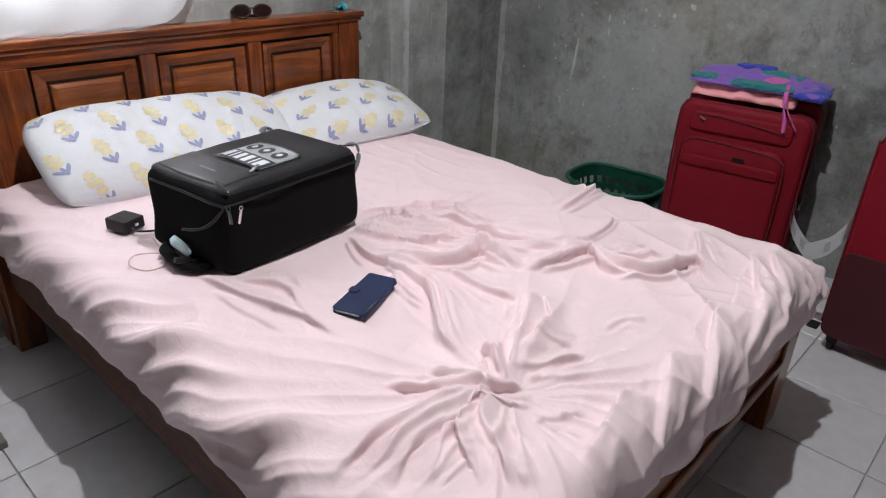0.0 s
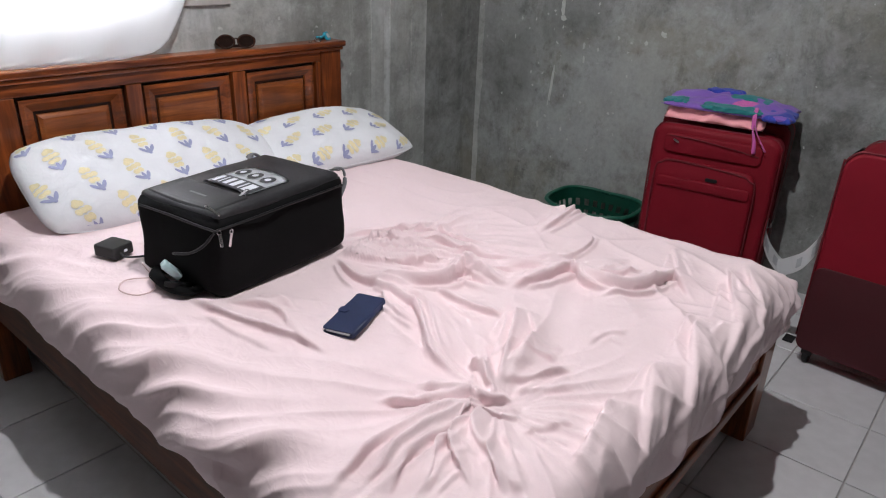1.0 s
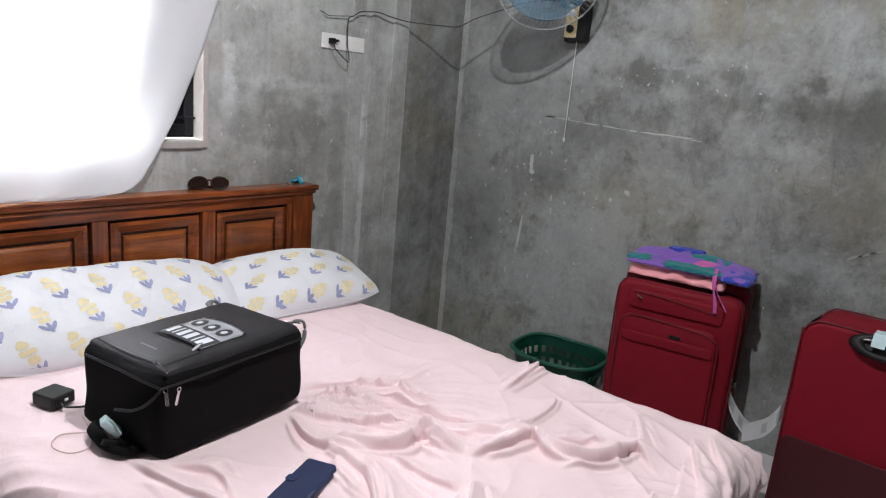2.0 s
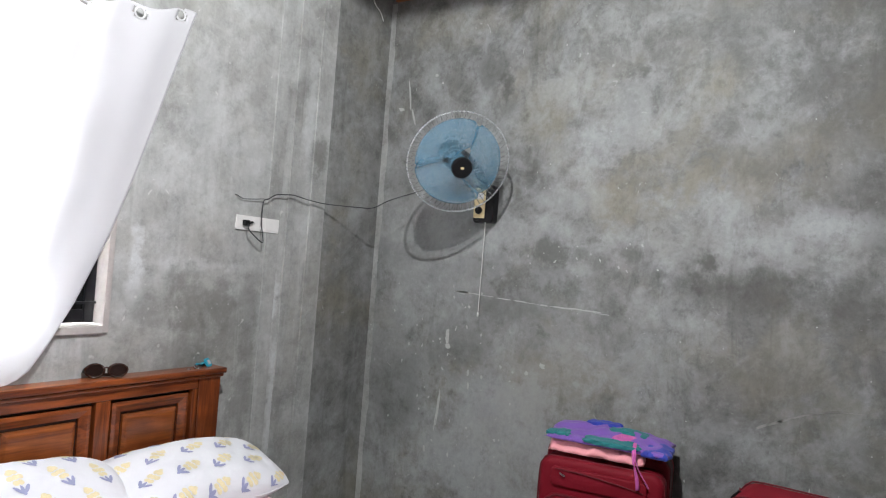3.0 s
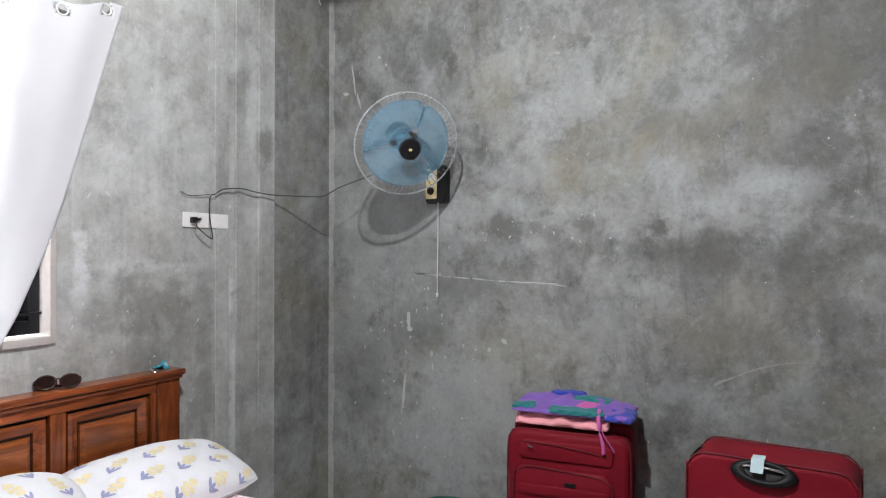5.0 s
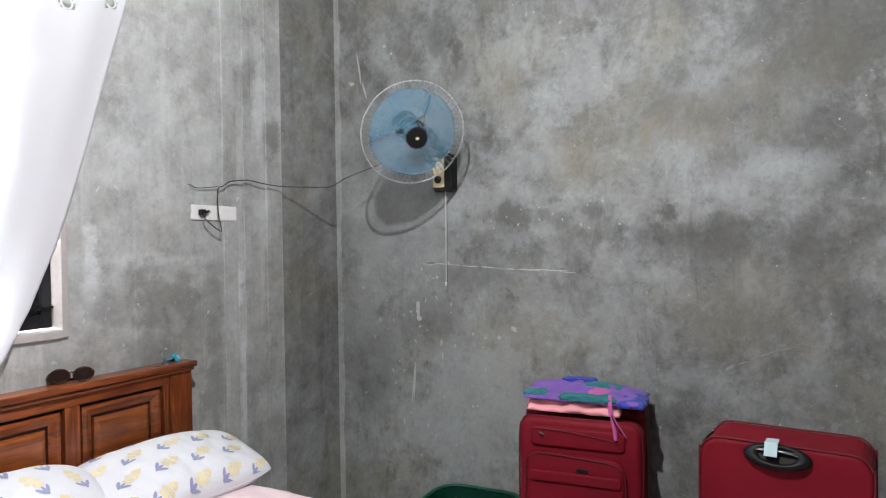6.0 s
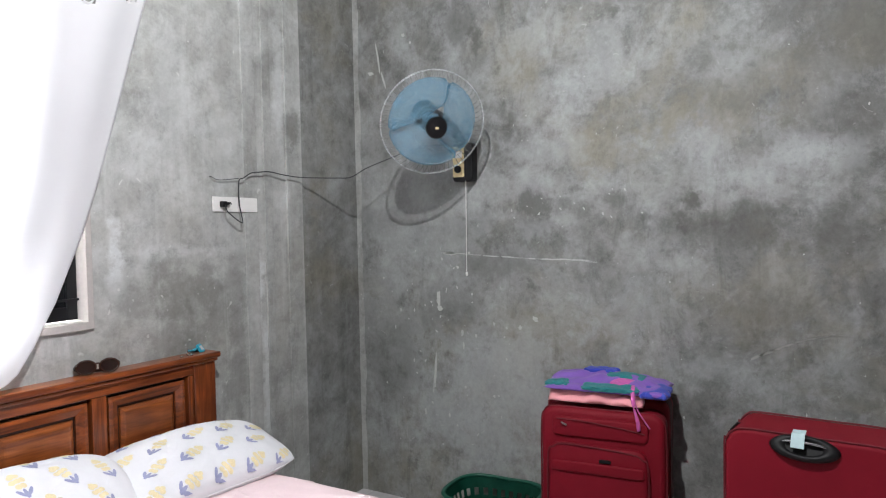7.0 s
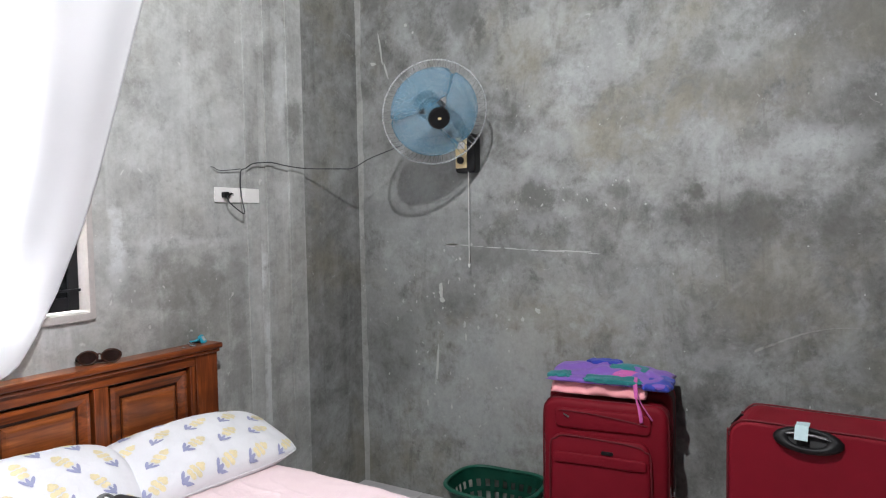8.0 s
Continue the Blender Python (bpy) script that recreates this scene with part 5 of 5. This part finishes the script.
part("zip", tube([(-0.165, -0.012, 0.622), (-0.06, -0.014, 0.620), (0.08, -0.014, 0.606), (0.165, -0.012, 0.592)], 0.0022, 6), M_REDTRIM, p2)
part("zip_pull", placed(rounded_slab(0.024, 0.007, 0.003, 0.003, 3), Matrix.Translation((-0.135, -0.018, 0.606)) @ pose(0, 0, 0, 90, 25, 0)), M_CHROME, p2, "chrome zip pull")
part("side_handle", tube([(-CW / 2 - 0.002, 0.12, 0.20), (-CW / 2 - 0.016, 0.12, 0.215), (-CW / 2 - 0.018, 0.12, 0.30), (-CW / 2 - 0.002, 0.12, 0.325)], 0.010, 8, 5, 0.5), M_BLACKPLASTIC, case, smooth=True)
part("side_clasp", placed(rounded_slab(0.02, 0.05, 0.014, 0.004, 3, 0.002), Matrix.Translation((CW / 2 + 0.001, 0.10, 0.32)) @ pose(0, 0, 0, 0, 90, 0)), M_CHROME, case, "chrome side clasp")
part("top_handle", tube([(-0.09, 0.11, CH + 0.038), (-0.07, 0.11, CH + 0.058), (0.07, 0.11, CH + 0.058), (0.09, 0.11, CH + 0.038)], 0.011, 8, 5, 0.5), M_BLACKPLASTIC, case, smooth=True)
for x in (-CW / 2 + 0.05, CW / 2 - 0.05):
    for y in (0.04, CD - 0.04):
        wh = part("wheel", placed(cylinder(0.023, 0.018, 20, bevel=0.003), Matrix.Translation((x - 0.009, y, 0.023)) @ pose(0, 0, 0, 0, 90, 0)), M_BLACKPLASTIC, case, "black spinner wheel")
        part("wheel_fork", placed(rounded_slab(0.030, 0.038, 0.022, 0.008, 3, 0.003), Matrix.Translation((x, y, 0.034))), M_BLACKPLASTIC, wh)

# second case, turned with its plain back to the room
case2 = thing("suitcase", "dark red fabric suitcase with a black pull handle", "suitcase", "suitcases", m=pose(0.412, -2.092, 0, 0, 0, -93))
w2, h2, d2 = 0.462, 0.690, 0.215
part("body", placed(rounded_front(w2, h2, d2, 0.062, 0.012), Matrix.Translation((0, d2, 0.052))), M_RED, case2)
part("lower_panel", placed(rounded_front(w2 - 0.006, 0.30, 0.006, 0.03, 0.002), Matrix.Translation((0, 0.0005, 0.060))), M_DARKRED, case2, "darker reinforced lower panel")
for y in (0.004, d2 - 0.004):
    zt = h2 + 0.0535
    pts = [(-w2 / 2 - 0.001, y, 0.10), (-w2 / 2 - 0.001, y, zt - 0.09), (-w2 / 2 + 0.004, y, zt - 0.04), (-w2 / 2 + 0.026, y, zt - 0.010), (-w2 / 2 + 0.064, y, zt), (0, y, zt), (w2 / 2 - 0.064, y, zt), (w2 / 2 - 0.026, y, zt - 0.010), (w2 / 2 - 0.004, y, zt - 0.04), (w2 / 2 + 0.001, y, zt - 0.09), (w2 / 2 + 0.001, y, 0.10)]
    part("piping", tube(pts, 0.0030, 8, 7), M_REDTRIM, case2, "dark red edge piping", smooth=True)
part("corner_guard", tube([(-w2 / 2 - 0.002, 0.10, 0.30), (-w2 / 2 - 0.002, 0.10, zt - 0.09), (-w2 / 2 + 0.003, 0.10, zt - 0.04), (-w2 / 2 + 0.022, 0.10, zt - 0.012)], 0.012, 8, 6, 0.3), M_BLACKPLASTIC, case2, "black edge strip", smooth=True)
zh = h2 + 0.030
tilt = Matrix.Translation((-0.012, -0.002, zh - 0.010)) @ pose(0, 0, 0, 66, 1.5, 0) @ Matrix.Scale(0.84, 4)
cup = part("handle_mount", placed(torus(0.060, 0.021, 40, 12, 1.36, 0.56), tilt), M_BLACKPLASTIC, case2, "black oval handle mount", smooth=True)
part("recess", placed(rounded_slab(0.160, 0.046, 0.014, 0.020, 5), tilt @ Matrix.Translation((0, 0, -0.002))), M_BLACKPLASTIC, cup)
part("grip", tube([tilt @ Vector(q) for q in ((-0.070, 0.010, 0.010), (-0.050, 0.014, 0.024), (0.0, 0.016, 0.028), (0.050, 0.014, 0.024), (0.072, 0.010, 0.010))], 0.0060, 10, 6, 0.7), M_CHROME, case2, "chrome carry handle", smooth=True)
part("tape_flag", join(placed(box(-0.021, 0.021, -0.030, 0.020, -0.0015, 0.0015, 0.001), tilt @ Matrix.Translation((-0.018, 0.022, 0.038))), placed(box(-0.021, 0.021, 0.0, 0.034, -0.0015, 0.0015, 0.001), tilt @ Matrix.Translation((-0.016, 0.042, 0.036)) @ pose(0, 0, 0, -60, 0, 4))), M_TAPE, case2, "pale blue tape wrapped round the handle")
part("side_handle", tube([(-w2 / 2 - 0.001, 0.12, 0.36), (-w2 / 2 - 0.018, 0.12, 0.375), (-w2 / 2 - 0.018, 0.12, 0.46), (-w2 / 2 - 0.001, 0.12, 0.475)], 0.010, 8, 5, 0.5), M_BLACKPLASTIC, case2, smooth=True)
for x in (-w2 / 2 + 0.04, w2 / 2 - 0.04):
    for y in (0.035, d2 - 0.04):
        wh = part("wheel", placed(cylinder(0.026, 0.020, 22, bevel=0.003), Matrix.Translation((x - 0.010, y, 0.026)) @ pose(0, 0, 0, 0, 90, 0)), M_BLACKPLASTIC, case2, "black spinner wheel")
        part("wheel_fork", placed(rounded_slab(0.034, 0.046, 0.024, 0.008, 3, 0.003), Matrix.Translation((x, y, 0.034))), M_BLACKPLASTIC, wh)


def paper_strip(label, pts, width, bars):
    """A folded luggage tag: a thin band along a line."""
    line = smooth_path(pts, 8)
    side = Vector((0.25, 0.1, 0.96)) * width / 2

    def fn(u, v):
        i = min(len(line) - 1, int(round(u * (len(line) - 1))))
        return line[i] + side * (2 * v - 1)

    ob = tagged(part("luggage_tag", grid_mesh(len(line) - 1, 2, fn, 0.0006), M_PAPER), label, "luggage tag", "luggage tags")
    for a, b in bars:
        part("print_bar", grid_mesh(4, 1, lambda u, v: fn(a + (b - a) * u, 0.25 + 0.5 * v) + Vector((-0.0015, -0.0012, 0)), 0.0003), M_PAPERGREY, ob)
    return ob


paper_strip("white paper airline tag hanging from a suitcase handle", [(0.800, -1.603, 0.318), (0.775, -1.606, 0.285), (0.740, -1.640, 0.245), (0.715, -1.690, 0.210), (0.735, -1.72, 0.190)], 0.060, ((0.35, 0.5), (0.62, 0.72)))
paper_strip("white paper airline tag looped on a suitcase side handle", [(0.49, -1.848, 0.425), (0.45, -1.842, 0.400), (0.445, -1.815, 0.352), (0.45, -1.775, 0.318), (0.46, -1.745, 0.296)], 0.062, ((0.2, 0.3), (0.5, 0.58)))

# clothes on the case
top_z = CH + 0.044
C2W = pose(0.690, -1.378, 0, 0, 0, -83)


def rag(x0, x1, y0, y1, z, thick, puff, seed, droop=0.0, mound=True):
    """A soft folded garment lying flat, edges wavy; local to the case."""
    def ring(u, v, side):
        wob = 0.014 * noise.noise(Vector((u * 5 + seed, v * 5, 3)))
        x = x0 + (x1 - x0) * u + wob
        y = y0 + (y1 - y0) * v + 0.014 * noise.noise(Vector((u * 6, v * 6 + seed, 9)))
        a, b = abs(2 * u - 1), abs(2 * v - 1)
        full = (max(0, 1 - a ** 5) * max(0, 1 - b ** 5)) ** 0.4
        zz = z + thick * 0.5 + side * thick * 0.5 * full + puff * noise.noise(Vector((x * 22 + seed, y * 22, 1))) * full * (0.5 + 0.5 * side)
        zz -= droop * max(0, 0.28 - v) ** 2 * 10
        if mound:
            back = min(1, max(0, (y - 0.02) / 0.17))
            zz += 0.030 * back * back * (3 - 2 * back) * max(0, 1 - ((x + 0.02) / 0.27) ** 2)
        return C2W @ Vector((x, y, zz))
    bm = join(grid_mesh(36, 26, lambda u, v: ring(u, v, 1)), grid_mesh(36, 26, lambda u, v: ring(1 - u, v, -1)))
    bmesh.ops.remove_doubles(bm, verts=bm.verts[:], dist=0.0006)
    return bm


tagged(part("folded_towel", rag(-0.205, 0.155, 0.012, 0.17, top_z + 0.002, 0.014, 0.026, 4, 0.04, False), M_PEACH, smooth=True), "peach pink folded cloth lying on a suitcase", "cloth")
suit = thing("swimsuit", "folded purple, teal and blue swimwear on a suitcase", "swimsuit")
part("purple_fold", rag(-0.225, 0.240, 0.005, 0.225, top_z + 0.016, 0.024, 0.012, 11, 0.0), M_PURPLE, suit, smooth=True)
part("teal_fold", rag(-0.075, 0.140, 0.000, 0.065, top_z + 0.027, 0.018, 0.006, 15), M_TEAL, suit, "teal fold", smooth=True)
part("teal_patch", rag(0.00, 0.145, 0.125, 0.205, top_z + 0.031, 0.012, 0.006, 19), M_TEAL, suit, "teal patch", smooth=True)
part("magenta_patch", rag(0.020, 0.125, 0.055, 0.120, top_z + 0.034, 0.010, 0.005, 23), M_MAGENTA, suit, "magenta patch", smooth=True)
part("blue_patch", rag(-0.10, 0.03, 0.175, 0.225, top_z + 0.028, 0.022, 0.008, 29), M_ROYAL, suit, "royal blue patch", smooth=True)
part("blue_edge", rag(0.140, 0.245, -0.002, 0.150, top_z + 0.010, 0.028, 0.008, 31), M_ROYAL, suit, "royal blue edge", smooth=True)
part("teal_corner", rag(-0.225, -0.13, 0.030, 0.085, top_z + 0.030, 0.014, 0.006, 37), M_TEAL, suit, "teal corner", smooth=True)
part("tie", tube([C2W @ Vector(q) for q in ((0.115, 0.04, top_z + 0.052), (0.120, -0.006, top_z + 0.030), (0.126, -0.022, top_z - 0.01), (0.140, -0.024, top_z - 0.06), (0.145, -0.022, top_z - 0.10))], 0.007, 8, 6, 0.35), M_MAGENTA, suit, "magenta tie", smooth=True)
part("tie", tube([C2W @ Vector(q) for q in ((0.118, 0.03, top_z + 0.050), (0.124, -0.012, top_z + 0.026), (0.140, -0.022, top_z - 0.02), (0.165, -0.022, top_z - 0.06), (0.182, -0.018, top_z - 0.088))], 0.006, 8, 6, 0.35), M_MAGENTA, suit, "magenta tie", smooth=True)

# green plastic basket between bed and wall
basket = thing("laundry_basket", "dark green plastic basket standing on a tiled floor", "basket", m=pose(0.785, -0.868, 0, 0, 0, 4))
bw, bd, bh = 0.33, 0.40, 0.226


def basket_ring(a, z, grow=0.0):
    k = 0.74 + 0.26 * z / bh
    n = 3.0
    c, s = math.cos(a), math.sin(a)
    r = (abs(c) ** n + abs(s) ** n) ** (-1 / n)
    dip = 0.006 * (abs(c) ** 8) * (z / bh) ** 3
    return Vector(((bw / 2 * k + grow) * r * c, (bd / 2 * k + grow) * r * s, z - dip))


NA, NZ = 120, 22
bm = bmesh.new()
vs = [[bm.verts.new(basket_ring(2 * math.pi * i / NA, bh * j / NZ)) for i in range(NA)] for j in range(NZ + 1)]
for j in range(NZ):
    for i in range(NA):
        rowband = (3 <= j < 7) or (9 <= j < 12) or (14 <= j < 17)
        if rowband and i % 4 in (1, 2):
            continue
        bm.faces.new((vs[j][i], vs[j][(i + 1) % NA], vs[j + 1][(i + 1) % NA], vs[j + 1][i]))
bm.faces.new(vs[0][::-1])
bmesh.ops.solidify(bm, geom=bm.faces[:], thickness=0.003)
part("slotted_wall", bm, M_GREEN, basket, smooth=False)
part("rim", tube([basket_ring(2 * math.pi * i / 72, bh, 0.005) for i in range(73)], 0.011, 8, 0, 0.75), M_GREEN, basket, smooth=True)

# strip of webbing on the tiles, and a board by the bed's other side
tagged(part("webbing_strip", box(0.545, 0.600, -1.835, -1.800, 0.0, 0.006, 0.002), M_BLACKPLASTIC), "short black strap end lying on the tiles", "strap")
tagged(part("floor_mat", box(-2.05, -1.592, -0.545, -0.20, 0.0, 0.022, 0.004), M_CARTON), "grey brown board lying on the tiles", "board")


# ---- wear on the cement ----
def scuffs(name, mat, items, parent, label, east=True):
    """Thin irregular patches of lime or damp on a wall: (along, z, half width, half height, lean)."""
    bm = bmesh.new()
    for k, (p, z, w, h, lean) in enumerate(items):
        n = 14
        ring = []
        for i in range(n):
            a = 2 * math.pi * i / n
            r = 1 + 0.55 * noise.noise(Vector((math.cos(a) * 1.3 + k * 7.1, math.sin(a) * 1.3, k)))
            q, s = w * r * math.cos(a), h * r * math.sin(a)
            q, s = q * math.cos(lean) - s * math.sin(lean), q * math.sin(lean) + s * math.cos(lean)
            ring.append(bm.verts.new((EAST - 0.0016, p + q, z + s) if east else (p + q, -0.0016, z + s)))
        f = bm.faces.new(ring if not east else ring[::-1])
    ob = part(name, bm, mat, parent, label)
    return tagged(ob, kind="stuff")


rng = random.Random(5)
pale = [(-0.145, 2.20, 0.006, 0.07, -0.15), (-0.175, 2.10, 0.005, 0.04, -0.3), (-0.098, 2.14, 0.020, 0.008, 0.2), (-0.476, 1.02, 0.010, 0.038, 0.0), (-0.482, 0.97, 0.016, 0.012, 0.3), (-0.452, 0.68, 0.006, 0.085, 0.05), (-0.44, 0.60, 0.003, 0.05, 0.08), (-0.605, 0.86, 0.007, 0.016, 0.1), (-0.61, 0.80, 0.005, 0.018, 0.0), (-0.905, 0.905, 0.008, 0.010, 0.4), (-0.98, 0.947, 0.014, 0.010, 0.6), (-0.39, 0.46, 0.006, 0.02, 0.0), (-0.52, 1.06, 0.003, 0.012, 0.2), (-0.545, 1.236, 0.035, 0.008, 0.05), (-0.30, 2.30, 0.010, 0.008, 0.1), (-0.34, 2.26, 0.006, 0.006, 0.1)]
pale += [(-0.55 - 0.07 * k + rng.uniform(-0.02, 0.02), 1.236 - 0.003 * k + rng.uniform(-0.003, 0.003), rng.uniform(0.02, 0.06), rng.uniform(0.0012, 0.0034), 0.035) for k in range(11)]
pale += [(-0.85 - 0.040 * k + rng.uniform(-0.05, 0.05), 1.45 + rng.uniform(-0.06, 0.06), rng.uniform(0.0015, 0.005), rng.uniform(0.002, 0.008), rng.uniform(-0.8, 0.8)) for k in range(16)]
pale += [(rng.uniform(-0.95, -0.15), rng.uniform(0.3, 1.25), rng.uniform(0.002, 0.006), rng.uniform(0.003, 0.010), rng.uniform(-0.8, 0.8)) for k in range(46)]
pale += [(rng.uniform(-2.6, -0.2), rng.uniform(0.5, 2.5), rng.uniform(0.0015, 0.004), rng.uniform(0.002, 0.006), 0) for k in range(40)]
# a curved trowel stroke
stroke = [(-1.88 - 0.036 * k, 0.855 + 0.10 * math.sin(k / 8 * 1.5), 0.030, 0.0045 - 0.0004 * k, -0.55 + 0.06 * k) for k in range(9)]
scuffs("trowel_stroke", M_STROKE, stroke, wall_east, "pale curved trowel stroke")
scuffs("lime_scuffs", M_LIME, pale, wall_east, "pale lime chips and scratches")
scuffs("lime_scuffs", M_LIME, [(-0.243, 0.988, 0.006, 0.006, 0), (0.578, 1.085, 0.004, 0.014, 0.0)] + [(rng.uniform(-0.4, 0.55), rng.uniform(0.92, 1.3), rng.uniform(0.0015, 0.004), rng.uniform(0.002, 0.006), 0) for k in range(12)], wall_north, "pale lime chips", False)
scuffs("plaster_chips", M_STAIN, [(0.500, 1.75, 0.010, 0.022, 0.2), (0.515, 1.72, 0.012, 0.030, -0.1), (0.488, 1.77, 0.006, 0.008, 0)], wall_north, "dark broken plaster chips", False)
# pale feathered edge where the two walls meet, and plaster ridges beside the pier
def ragged(u, v):
    z = 2.70 * v
    w = 0.032 + 0.014 * noise.noise(Vector((0, 3, z * 4))) + 0.006 * noise.noise(Vector((0, 9, z * 17)))
    return (EAST - 0.0012 - 0.003 * (1 - u), CORNER_Y - 0.001 - w * u, z)


part("corner_edge", grid_mesh(2, 160, ragged), M_EDGE, wall_east, "pale ragged plaster edge")
for x0, x1, pr in ((0.232, 0.306, 0.004), (0.345, 0.392, 0.006), (0.480, PIER_X + 0.004, 0.007)):
    part("plaster_ridge", box(x0, x1, -pr, 0.001, 0.0, 2.70, 0.0025), M_EDGE if x0 < 0.4 else M_NORTH, wall_north, "smooth plaster ridge")
